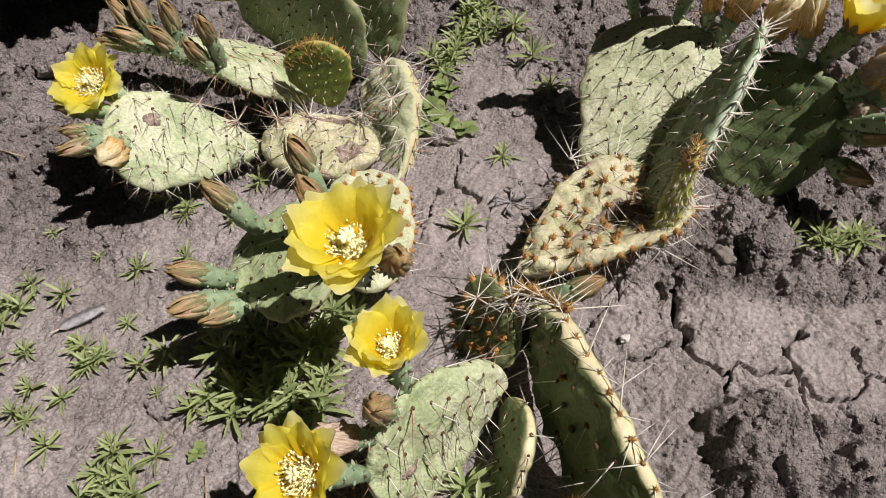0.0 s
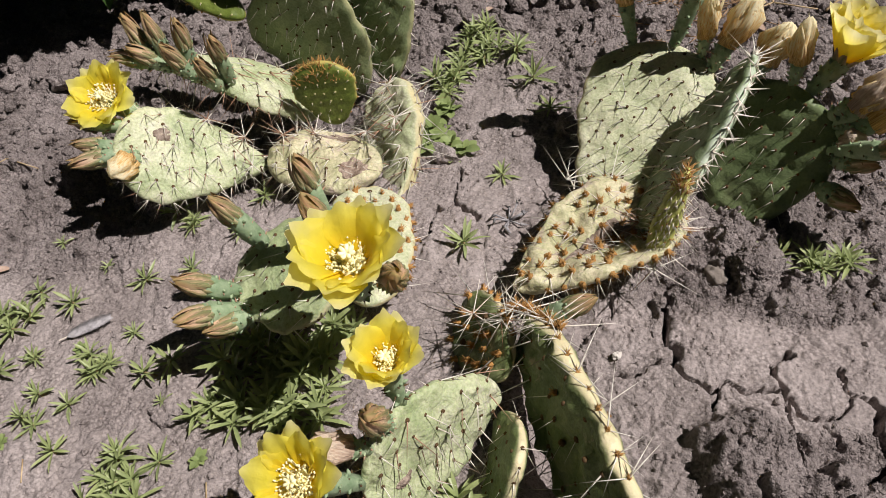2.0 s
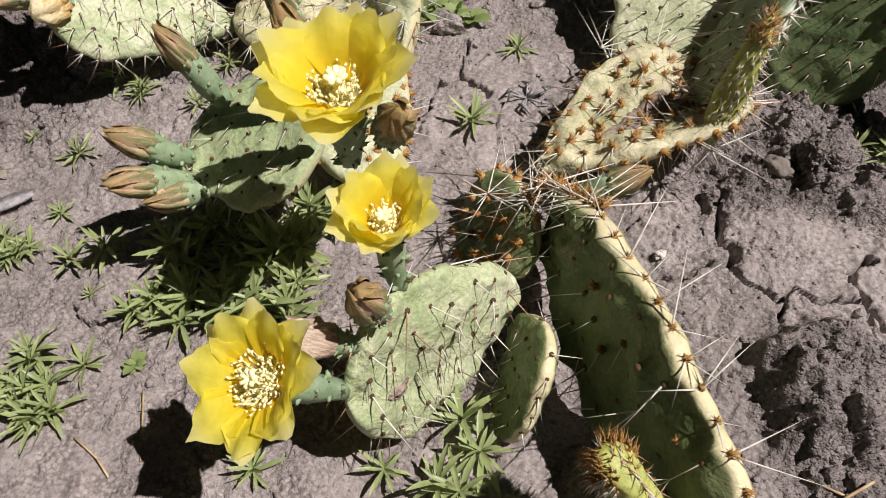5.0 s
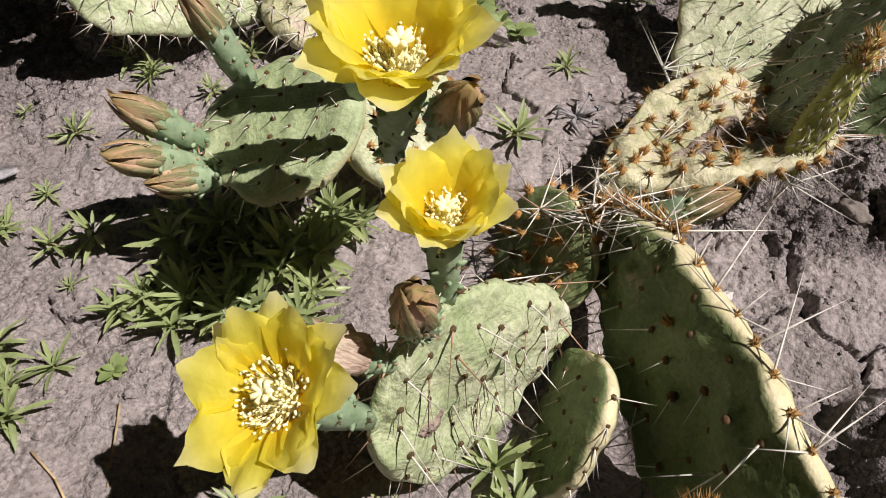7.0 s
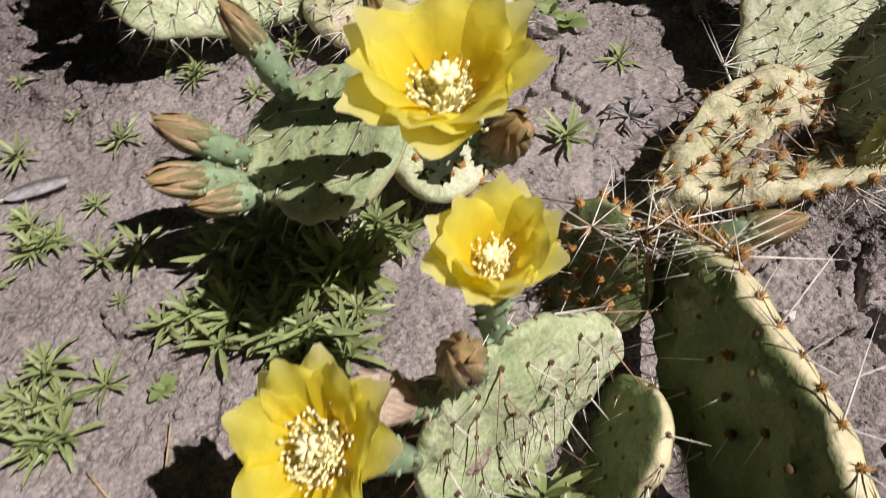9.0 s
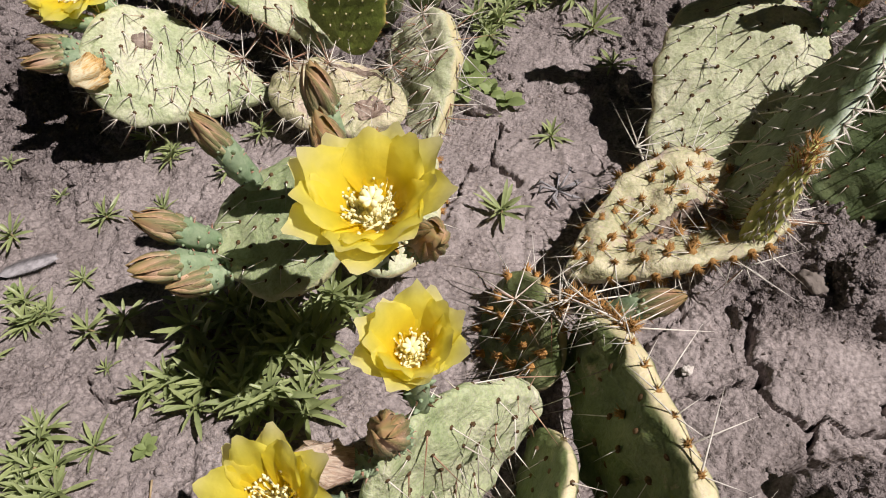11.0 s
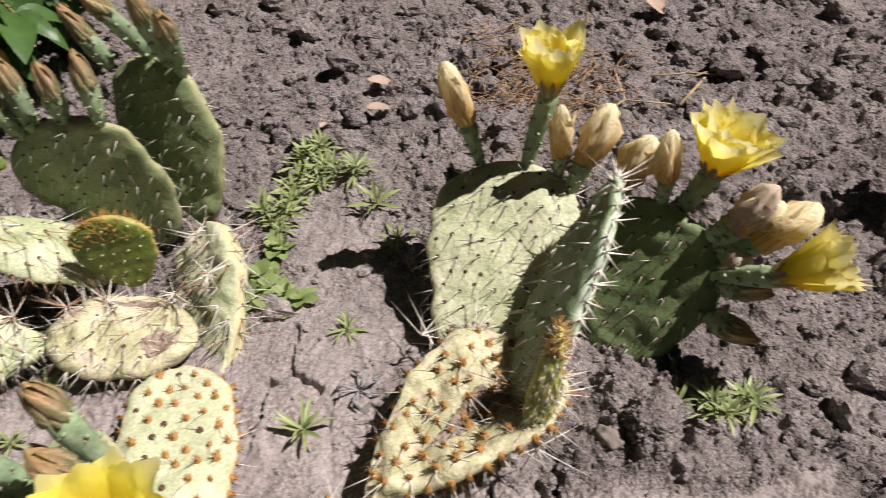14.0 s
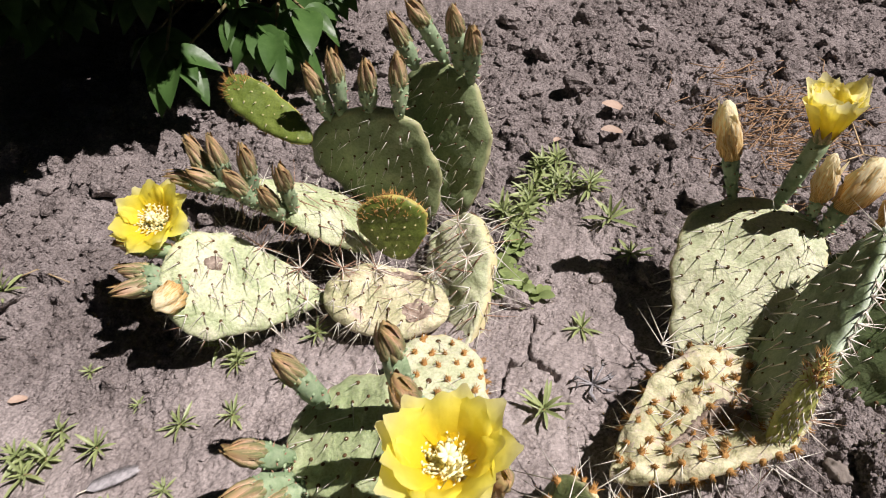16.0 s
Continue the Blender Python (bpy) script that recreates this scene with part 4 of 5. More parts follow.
add(right, "R8", Pad((0.0456, 0.2243, -0.0096), (0.0677, 0.2722, 0.0328), 0.068, (-0.918, 0.058, 0.391), 0.011, PAD_EDGE, seed=7, narrow=0.29, square=2.4, flat=9), label="small pad toned dark as shaded, beside the root", dark=0.0, spine=0.012, count=0.6, rim_spine=2.5)
add(right, "R9", Pad((0.0640, 0.3050, 0.0330), (0.0269, 0.3726, 0.0089), 0.062, (-0.802, -0.125, 0.585), 0.012, PAD_EDGE, seed=8, narrow=0.3), label="old pad toned dark as shaded, with rusty tufts", rust=0.95, dark=0.0, spine=0.034, count=1.1, dot=0.0026)
add(right, "N", Pad((0.0545, 0.2965, 0.0256), (-0.0238, 0.2141, 0.0541), 0.094, (0.607, -0.744, 0.278), 0.013, PAD_NET, seed=9, narrow=0.46, taper=0.05, wrinkle=0.0024, knob=0.0013), label="grey-green netted pad by the flowers", dark=0.12, red=0.2, spine=0.022, count=1.1)
add(right, "K", Pad((0.120, 0.160, 0.026), (0.086, 0.189, 0.074), 0.023, (0.2, 0.9, 0.3), 0.016, PAD_SHOOT, seed=10, narrow=0.0, pitch=0.0042, knob=0.0006), label="young shoot with golden bristles", rust=0.8, spine=0.0065, count=4.0, dark=0.0, red=0.4, dot=0.0007, dots_mat=AREOLE_PALE)
bristle_tip(right, P["K"][1], 260, "golden bristles over the shoot")

flower(right, (0.000, 0.262, 0.124), (0.06, -0.10, 0.99), 0.0245, (0.006, 0.250, 0.082), 31, seed=2)
flower(right, (-0.046, 0.207, 0.096), (-0.38, -0.30, 0.87), 0.0270, (-0.026, 0.214, 0.062), 56, seed=3)
bud(right, (0.000, 0.236, 0.095), (-0.006, 0.226, 0.136), 0.0085, 4)
wilted(right, (-0.014, 0.222, 0.088), (-0.044, 0.222, 0.110), 0.0078, 5, WILT_PINK, label="wilted dusky pink flower folded shut")
bud(right, (0.098, 0.336, 0.050), (0.124, 0.329, 0.082), 0.0075, 6, 0.62)
wilted(right, (0.178, 0.596, 0.072), (0.160, 0.588, 0.172), 0.0085, 7, cut=0.5)
flower(right, (0.227, 0.577, 0.146), (0.05, 0.05, 1), 0.0250, (0.214, 0.588, 0.072), 30, seed=8, side=True)
wilted(right, (0.232, 0.560, 0.090), (0.230, 0.557, 0.146), 0.007, 9)
wilted(right, (0.247, 0.552, 0.088), (0.266, 0.560, 0.138), 0.010, 10)
wilted(right, (0.262, 0.540, 0.088), (0.285, 0.536, 0.126), 0.010, 11)
wilted(right, (0.285, 0.520, 0.095), (0.291, 0.522, 0.140), 0.0075, 12)
flower(right, (0.322, 0.517, 0.104), (0.30, 0.05, 0.95), 0.0285, (0.300, 0.510, 0.080), 37, seed=13, side=True)
wilted(right, (0.312, 0.480, 0.090), (0.345, 0.470, 0.112), 0.011, 14)
flower(right, (0.328, 0.434, 0.090), (0.80, -0.30, 0.50), 0.0235, (0.304, 0.450, 0.076), 26, seed=15, side=True)
wilted(right, (0.318, 0.464, 0.084), (0.364, 0.462, 0.113), 0.0115, 18, label="large pale cream wilted flower folded shut")
wilted(right, (0.308, 0.470, 0.084), (0.340, 0.474, 0.124), 0.010, 19, WILT_PINK, label="brown wilted flower folded shut")
wilted(right, (0.300, 0.455, 0.070), (0.326, 0.458, 0.080), 0.0085, 20, WILT_PINK, label="brown wilted flower folded shut")
bud(right, (0.308, 0.448, 0.066), (0.330, 0.432, 0.075), 0.007, 16)
bud(right, (0.296, 0.432, 0.048), (0.322, 0.420, 0.045), 0.008, 17)

# rusty crown where the old pads meet
for k, (x, y, z) in enumerate(((0.078, 0.338, 0.062), (0.085, 0.330, 0.064), (0.070, 0.341, 0.060), (0.092, 0.326, 0.066), (0.064, 0.336, 0.054), (0.098, 0.318, 0.070))):
    s, w = Soup(), Soup()
    p = V(x, y, z - 0.003)
    for i in range(64):
        d = V(random.gauss(0, 0.55), random.gauss(-0.15, 0.55), 1).normalized()
        s.cone(p + V(random.gauss(0, 0.0015), random.gauss(0, 0.0015), 0), p + d * random.uniform(0.005, 0.012), 0.0008, 3)
    for i in range(10):
        d = V(random.gauss(-0.2, 0.9), random.gauss(-0.4, 0.6), random.uniform(0.1, 0.9)).normalized()
        w.cone(p, p + d * random.uniform(0.022, 0.045), 0.00065, 5)
    tuft = tagged(place("glochid_tuft", s.mesh("glochid_tuft", GLOCHID), right, label="dense rusty orange glochid tuft"), kind="stuff")
    tagged(place("long_spine", w.mesh("long_spine", SPINE), tuft, label="long bone white spines"), kind="stuff")

# one long pale spine that leans out over the soil
s = Soup()
s.cone((0.122, 0.474, 0.026), (0.108, 0.525, 0.037), 0.0009, 6)
place("long_spine", s.mesh("long_spine", SPINE), right, label="long pale spine leaning out")
# long bristling spines about the joints
for x, y, z, n, red in ((-0.010, 0.226, 0.020, 12, 0.4), (0.006, 0.240, 0.012, 10, 0.3), (0.186, 0.408, 0.050, 26, 0.3), (0.250, 0.504, 0.122, 10, 0.0), (0.178, 0.396, 0.042, 26, 0.2), (0.188, 0.425, 0.034, 18, 0.3), (0.170, 0.380, 0.040, 14, 0.1), (0.130, 0.440, 0.034, 8, 0.0), (0.040, 0.345, 0.046, 12, 0.1), (0.150, 0.474, 0.034, 12, 0.2), (0.190, 0.445, 0.040, 14, 0.3), (0.060, 0.335, 0.050, 10, 0.1), (0.115, 0.478, 0.036, 6, 0.0), (0.165, 0.420, 0.046, 10, 0.2)):
    w, r = Soup(), Soup()
    p = V(x, y, z)
    for i in range(n):
        d = V(random.gauss(0, 0.8), random.gauss(-0.25, 0.8), random.uniform(-0.25, 0.9)).normalized()
        (r if random.random() < red else w).cone(p, p + d * random.uniform(0.018, 0.040), 0.00058, 4)
    ob = tagged(place("bristle", w.mesh("bristle", SPINE), right, label="radiating bone white spines"), kind="stuff")
    if r.f:
        tagged(place("bristle", r.mesh("bristle", SPINE_RED), ob, label="radiating reddish spines"), kind="stuff")

# ---- left-hand prickly pear ----
left = thing("prickly_pear", "flowering prickly pear with upright and low-lying pads on bare soil", "cactus", at=(0, 0, 0))
add(left, "M", Pad((-0.0515, 0.3743, 0.0686), (-0.1446, 0.3884, 0.0457), 0.099, (0.115, -0.290, 0.950), 0.013, PAD_GREEN, seed=11, narrow=0.0, taper=0.30), label="green pad shaded by a flower", dark=0.12)
add(left, "L1", Pad((-0.0372, 0.3610, 0.0380), (-0.0539, 0.4945, 0.0243), 0.073, (0.195, -0.290, 0.937), 0.013, PAD_PALE, seed=12, narrow=0.30, square=2.8), label="pale pad dotted with rusty tufts", rust=0.9, dot=0.0023, dark=0.12)
add(left, "L4", Pad((-0.0472, 0.5278, 0.0146), (-0.1539, 0.5438, 0.0262), 0.073, (0.026, -0.211, 0.977), 0.015, PAD_OLD, seed=13, narrow=0.25, taper=0.12, wrinkle=0.002), label="straw coloured scarred old pad", dark=0.12, red=0.15, count=3.4, spine=0.019)
add(left, "L5", Pad((-0.1560, 0.5480, 0.010), (-0.2704, 0.5096, 0.0793), 0.0903, (0.298, -0.417, 0.859), 0.013, PAD_NET, seed=14, narrow=0.80), label="pale pad lying low over the soil", dark=0.12, red=0.1, count=2.6, spine=0.018)
add(left, "L6", Pad((-0.1115, 0.6154, 0.0208), (-0.2380, 0.5789, 0.1132), 0.085, (0.466, 0.046, 0.884), 0.013, PAD_NET, bend=0.010, cup=-0.010, seed=15, taper=0.90, narrow=0.0), label="arching pad with a lit rim and dark underside", red=0.5, dark=0.0, spine=0.026, count=1.7)
add(left, "L7", Pad((-0.0906, 0.5765, 0.0295), (-0.0955, 0.5810, 0.0979), 0.0586, (-0.031, -0.864, 0.502), 0.010, PAD_YOUNG, seed=16, narrow=0.46, wrinkle=0.0003, pitch=0.0095), label="small fresh green round pad", rust=0.0, rim_rust=1.0, spine=0.003, dot=0.0008, dots_mat=AREOLE_PALE)
add(left, "L3", Pad((-0.0346, 0.4950, -0.0178), (-0.0459, 0.6271, 0.0337), 0.0767, (-0.588, -0.340, 0.734), 0.017, PAD_PALE, seed=17, narrow=0.70, wrinkle=0.0022, flat=14), label="straw coloured pad standing on its side, thick with spines", red=0.2, dark=0.0, spine=0.028, count=3.2)
add(left, "T2", Pad((-0.0445, 0.6435, 0.0180), (-0.0621, 0.6958, 0.1520), 0.105, (-0.436, -0.875, 0.210), 0.015, PAD_DEEP, seed=18, narrow=0.68, taper=0.17), label="dark green upright pad crowned with buds", dark=0.0, dot=0.0012, spine=0.014, count=1.2)
add(left, "T1", Pad((-0.0786, 0.6434, 0.0084), (-0.1386, 0.6502, 0.1335), 0.1285, (-0.404, -0.815, 0.416), 0.014, PAD_DEEP, seed=19, narrow=0.64, taper=0.08, square=2.7), label="broad dark green upright pad", dark=0.0, spine=0.014, count=1.4, dot=0.0012)
add(left, "S", Pad((-0.168, 0.643, 0.109), (-0.248, 0.685, 0.148), 0.037, (0.1, -0.6, 0.7), 0.010, PAD_YOUNG, seed=20, narrow=0.35, wrinkle=0.0005, pitch=0.010), label="young bright green side pad", rust=0.0, rim_rust=0.8, spine=0.004, dot=0.0009, dots_mat=AREOLE_PALE)
bristle_tip(left, P["L7"][1], 170, "golden bristles along the rim of the round pad", 0.62)
bristle_tip(left, P["S"][1], 90, "golden bristles along the rim of the side pad")
scar(left, P["L4"][1], 0.22, -0.25, 0.13, 0.36, 3, "grey-brown torn scar")
scar(left, P["L4"][1], 0.42, 0.72, 0.22, 0.10, 4, "brown corky scar")
scar(left, P["L5"][1], 0.72, 0.35, 0.06, 0.14, 5, "small grey corky scar")
scar(right, P["R1"][1], 0.55, 0.10, 0.26, 0.22, 6, "dull pink corky scar")
scar(right, P["N"][1], 0.78, -0.10, 0.07, 0.10, 7, "small brown corky scar")

flower(left, (-0.020, 0.316, 0.144), (-0.02, -0.12, 0.99), 0.0345, (-0.034, 0.345, 0.080), 39, seed=1)
bud(left, (-0.140, 0.372, 0.050), (-0.163, 0.350, 0.098), 0.0085, 21)
bud(left, (-0.138, 0.358, 0.042), (-0.160, 0.322, 0.087), 0.0085, 22)
bud(left, (-0.128, 0.350, 0.032), (-0.150, 0.328, 0.064), 0.0085, 23)
bud(left, (-0.118, 0.405, 0.066), (-0.138, 0.400, 0.127), 0.008, 24)
bud(left, (-0.046, 0.376, 0.095), (-0.060, 0.387, 0.173), 0.008, 25)
bud(left, (-0.040, 0.358, 0.098), (-0.049, 0.350, 0.176), 0.008, 26)
bud(left, (-0.012, 0.345, 0.092), (0.006, 0.306, 0.148), 0.0095, 27)

flower(left, (-0.283, 0.560, 0.090), (-0.12, -0.42, 0.90), 0.0300, (-0.270, 0.560, 0.070), 52, seed=28)
wilted(left, (-0.262, 0.512, 0.052), (-0.262, 0.478, 0.078), 0.010, 29)
for k, (a, b) in enumerate((((-0.275, 0.545, 0.062), (-0.322, 0.545, 0.085)), ((-0.272, 0.530, 0.058), (-0.312, 0.518, 0.082)), ((-0.268, 0.520, 0.055), (-0.305, 0.492, 0.080)))):
    bud(left, a, b, 0.008, 30 + k)
for k, (a, b) in enumerate((((-0.235, 0.575, 0.115), (-0.248, 0.588, 0.160)), ((-0.218, 0.578, 0.118), (-0.226, 0.583, 0.164)), ((-0.196, 0.578, 0.112), (-0.200, 0.580, 0.156)), ((-0.165, 0.578, 0.100), (-0.168, 0.562, 0.148)),
                              ((-0.245, 0.575, 0.095), (-0.280, 0.590, 0.120)), ((-0.206, 0.566, 0.096), (-0.214, 0.562, 0.144)), ((-0.228, 0.568, 0.098), (-0.246, 0.566, 0.142)), ((-0.182, 0.566, 0.088), (-0.186, 0.556, 0.132)))):
    bud(left, a, b, 0.0069, 40 + k)
for k, (a, b) in enumerate((((-0.150, 0.648, 0.128), (-0.160, 0.650, 0.182)), ((-0.135, 0.655, 0.136), (-0.136, 0.655, 0.192)), ((-0.110, 0.655, 0.138), (-0.106, 0.640, 0.190)), ((-0.088, 0.650, 0.132), (-0.080, 0.640, 0.195)),
                              ((-0.072, 0.668, 0.162), (-0.088, 0.672, 0.212)), ((-0.060, 0.670, 0.170), (-0.072, 0.672, 0.224)), ((-0.035, 0.668, 0.172), (-0.036, 0.658, 0.222)), ((-0.022, 0.662, 0.165), (-0.020, 0.650, 0.208)))):
    bud(left, a, b, 0.0074, 50 + k)

# long bristling spines in the hollow between the pads
for x, y, z, n, red in ((-0.175, 0.556, 0.040, 16, 0.6), (-0.140, 0.560, 0.036, 16, 0.5), (-0.205, 0.562, 0.060, 14, 0.7), (-0.060, 0.555, 0.036, 18, 0.2), (-0.032, 0.560, 0.046, 16, 0.1), (-0.110, 0.560, 0.034, 14, 0.3), (-0.165, 0.528, 0.030, 8, 0.1), (-0.040, 0.590, 0.058, 14, 0.1)):
    w, r = Soup(), Soup()
    p = V(x, y, z)
    for i in range(n):
        d = V(random.gauss(0, 0.8), random.gauss(-0.35, 0.7), random.uniform(-0.2, 0.9)).normalized()
        (r if random.random() < red else w).cone(p, p + d * random.uniform(0.016, 0.038), 0.00055, 4)
    ob = tagged(place("bristle", w.mesh("bristle", SPINE), left, label="radiating bone white spines"), kind="stuff")
    if r.f:
        tagged(place("bristle", r.mesh("bristle", SPINE_RED), ob, label="radiating reddish spines"), kind="stuff")


# ---- weeds ----
def leaf_mesh(mat, length, width, fold=0.2, droop=0.2, rows=6, name="leaf", tip=1.6):
    verts, faces = [], []
    for i in range(rows):
        u = i / (rows - 1)
        w = width / 2 * (math.sin(math.pi * min(1, u ** 1.25 * 0.90 + 0.08)) ** 0.7 * (1 - 0.25 * u ** tip) + 0.04)
        for v in (-1, 0, 1):
            verts.append((v * w, u * length, fold * w * abs(v) - droop * length * u * u + 0.25 * length * u))
    for i in range(rows - 1):
        for j in range(2):
            a = i * 3 + j
            faces.append((a, a + 1, a + 4, a + 3))
    return mesh_of(name, verts, faces, mat)


NEEDLE = [leaf_mesh(WEED, 0.0170, w, 0.45, d, tip=4) for d, w in ((0.1, 0.0024), (0.3, 0.0027), (0.45, 0.0022))]
OVAL = [leaf_mesh(BROAD, 0.0115, 0.0074, 0.2, d, 8, tip=5) for d in (0.1, 0.3)]


def weed(at, size, kind, seed):
    rng = random.Random(seed)
    at = (at[0], at[1], gz(*at) - 0.001)
    fine = kind != "broad"
    ob = thing("weed", "low green weed with whorls of narrow leaves in the soil" if fine else "seedling weed with a rosette of rounded pale green leaves", "weed", "weeds in the soil", at)
    stems = {"fine": rng.randint(1, 2), "clump": rng.randint(3, 5), "broad": 1 if size < 1 else 3, "star": 1}[kind]
    s = Soup()
    leaves = []
    for k in range(stems):
        a, lean = rng.uniform(0, 6.28), rng.uniform(0.0, 0.3)
        off = V(math.cos(a), math.sin(a), 0) * (rng.uniform(0.006, 0.014) * size if stems > 1 else 0.0)
        h = size * rng.uniform(0.4, 1.0) * (0.010 if fine else 0.006)
        q = off + V(math.cos(a) * lean, math.sin(a) * lean, 1).normalized() * h
        s.cone(off * 0.4 + V(0, 0, -0.004), q, 0.0009 * size, 5, 0.0006 * size)
        tiers = ((rng.randint(7, 9), 0.05, 1.0, 0.35), (rng.randint(5, 7), 0.60, 0.85, 0.0)) if fine else ((rng.randint(6, 8), 0.05, 1.0, 0.3), (rng.randint(3, 5), 0.5, 0.7, 0.0))
        for n, up, long, down in tiers:
            for i in range(n):
                b = 2 * math.pi * i / n + rng.uniform(-0.35, 0.35)
                sc = size * long * rng.uniform(0.6, 1.15)
                m = Matrix.Translation(q - V(0, 0, down * h)) @ Matrix.Rotation(b, 4, "Z") @ Matrix.Rotation(up + rng.uniform(-0.20, 0.35), 4, "X") @ Matrix.Rotation(rng.uniform(-0.4, 0.4), 4, "Y") @ Matrix.Scale(sc, 4)
                leaves.append(((NEEDLE if fine else OVAL)[rng.randrange(2)], m))
    tagged(place("stem", s.mesh("stem", STEM), ob), kind="stuff" if stems > 1 else "")
    for me, m in leaves:
        place("leaf", me, ob, m)
    return ob


WEEDS = [(-0.356, 0.390, 1.2, "clump"), (-0.349, 0.419, 1.0, "fine"), (-0.308, 0.402, 1.1, "fine"), (-0.350, 0.340, 1.2, "star"), (-0.329, 0.355, 0.7, "fine"), (-0.267, 0.345, 1.0, "clump"), (-0.209, 0.334, 1.1, "fine"),
         (-0.303, 0.316, 0.9, "fine"), (-0.278, 0.308, 0.9, "fine"), (-0.304, 0.294, 0.9, "fine"), (-0.322, 0.276, 0.8, "broad"), (-0.273, 0.268, 1.0, "fine"), (-0.216, 0.252, 1.1, "clump"), (-0.200, 0.236, 1.1, "clump"), (-0.190, 0.258, 1.0, "star"),
         (-0.160, 0.261, 0.8, "broad"), (-0.253, 0.428, 1.1, "star"), (-0.297, 0.447, 0.6, "fine"), (-0.354, 0.479, 0.6, "fine"), (-0.242, 0.503, 1.1, "star"), (-0.162, 0.517, 0.9, "star"), (-0.175, 0.474, 0.8, "fine"), (-0.214, 0.438, 1.0, "star"),
         (-0.148, 0.325, 1.7, "star"), (-0.154, 0.301, 1.5, "star"), (-0.170, 0.293, 1.2, "fine"), (-0.203, 0.308, 0.6, "fine"), (0.005, 0.678, 1.4, "clump"), (0.035, 0.717, 1.3, "clump"), (0.065, 0.717, 1.3, "clump"), (0.095, 0.652, 1.4, "star"), (0.020, 0.700, 1.3, "star"), (0.048, 0.698, 1.2, "star"), (0.050, 0.735, 1.3, "clump"), (0.080, 0.700, 1.2, "star"), (0.015, 0.655, 1.1, "fine"), (0.109, 0.607, 1.1, "star"),
         (0.063, 0.521, 1.0, "star"), (0.030, 0.436, 1.4, "star"), (0.005, 0.587, 1.5, "broad"), (0.014, 0.562, 1.2, "broad"), (0.000, 0.612, 1.4, "broad"), (0.286, 0.410, 1.1, "clump"), (0.314, 0.402, 1.1, "clump"), (0.300, 0.396, 0.9, "star"), (0.026, 0.230, 1.5, "star"), (0.023, 0.203, 1.3, "clump"), (-0.080, 0.201, 1.0, "star"), (-0.013, 0.205, 0.9, "star"),
         (-0.237, 0.231, 0.9, "star"), (-0.478, 0.566, 1.5, "star"), (-0.114, 0.410, 0.9, "fine"), (-0.230, 0.480, 0.9, "fine"), (-0.326, 0.350, 0.8, "star"), (-0.245, 0.372, 0.7, "fine"), (-0.290, 0.360, 0.6, "broad")]
for k, (x, y, s, kind) in enumerate(WEEDS):
    weed((x, y), s, kind, 100 + k)
rng = random.Random(5)
for k in range(22):
    weed((rng.uniform(-0.150, -0.060), rng.uniform(0.280, 0.355)), rng.uniform(1.1, 1.6), rng.choice(("star", "clump", "star")), 300 + k)


# ---- stones and clods ----
def rock(at, size, mat, name, label, category, seed, flat=0.7, group="", rough=1.0, subdivisions=4, sink=0.45):
    bm = bmesh.new()
    bmesh.ops.create_icosphere(bm, subdivisions=subdivisions, radius=1.0)
    for v in bm.verts:
        n = 1 + 0.40 * noise.noise(v.co * 1.4 + V(seed * 5, 0, 0)) + rough * (0.22 * noise.noise(v.co * 3.5 + V(0, seed * 3, 0)) + 0.14 * noise.noise(v.co * 8 + V(0, seed * 3, 0)))
        if subdivisions > 4:
            n += 0.10 * abs(noise.noise(v.co * 9 + V(seed, 0, 0))) + 0.075 * noise.noise(v.co * 21) + 0.05 * noise.noise(v.co * 44) + 0.03 * noise.noise(v.co * 90)
        v.co = V(v.co.x * n * size, v.co.y * n * size * 0.85, v.co.z * n * size * flat)
    me = bpy.data.meshes.new(name)
    bm.to_mesh(me)
    bm.free()
    me.materials.append(mat)
    shade(me)
    if mat is SOIL:
        me.attributes.new("loose", "FLOAT", "POINT").data.foreach_set("value", [0.75] * len(me.vertices))
    ob = new(name, me)
    ob.location = (at[0], at[1], gz(*at) + size * flat * sink)
    ob.rotation_euler = (0, 0, seed)
    return tagged(ob, label, category, group)


rock((0.247, 0.398), 0.0165, SOIL, "clod", "large crumbly clod of dry soil", "clod", 1, 0.8, subdivisions=6)
rock((0.222, 0.396), 0.009, STONE, "pebble", "smooth grey-brown pebble half sunk in soil", "pebble", 2, rough=0.2)
rock((0.140, 0.330), 0.0035, PALE, "pebble", "tiny white pebble on the soil", "pebble", 4)
rock((0.098, 0.300), 0.008, PALE, "pebble", "pale pebble in the shade of the cactus", "pebble", 5)


# ---- peony bush at the bed's edge ----
def blade_mesh(mat, length, width, name="leaflet"):
    verts, faces, rows = [], [], 8
    for i in range(rows):
        u = i / (rows - 1)
        w = width / 2 * (math.sin(math.pi * u ** 0.8) ** 0.85 + 0.02)
        for j, v in enumerate((-1, -0.5, 0, 0.5, 1)):
            verts.append((v * w, u * length, 0.28 * w * abs(v) - 0.35 * length * u * u + 0.012 * length * math.sin(9 * u + 2 * v)))
    for i in range(rows - 1):
        for j in range(4):
            a = i * 5 + j
            faces.append((a, a + 1, a + 6, a + 5))
    return mesh_of(name, verts, faces, mat)


BLADE = [blade_mesh(PEONY, 0.062, 0.028), blade_mesh(PEONY, 0.052, 0.024), blade_mesh(PEONY, 0.070, 0.032)]


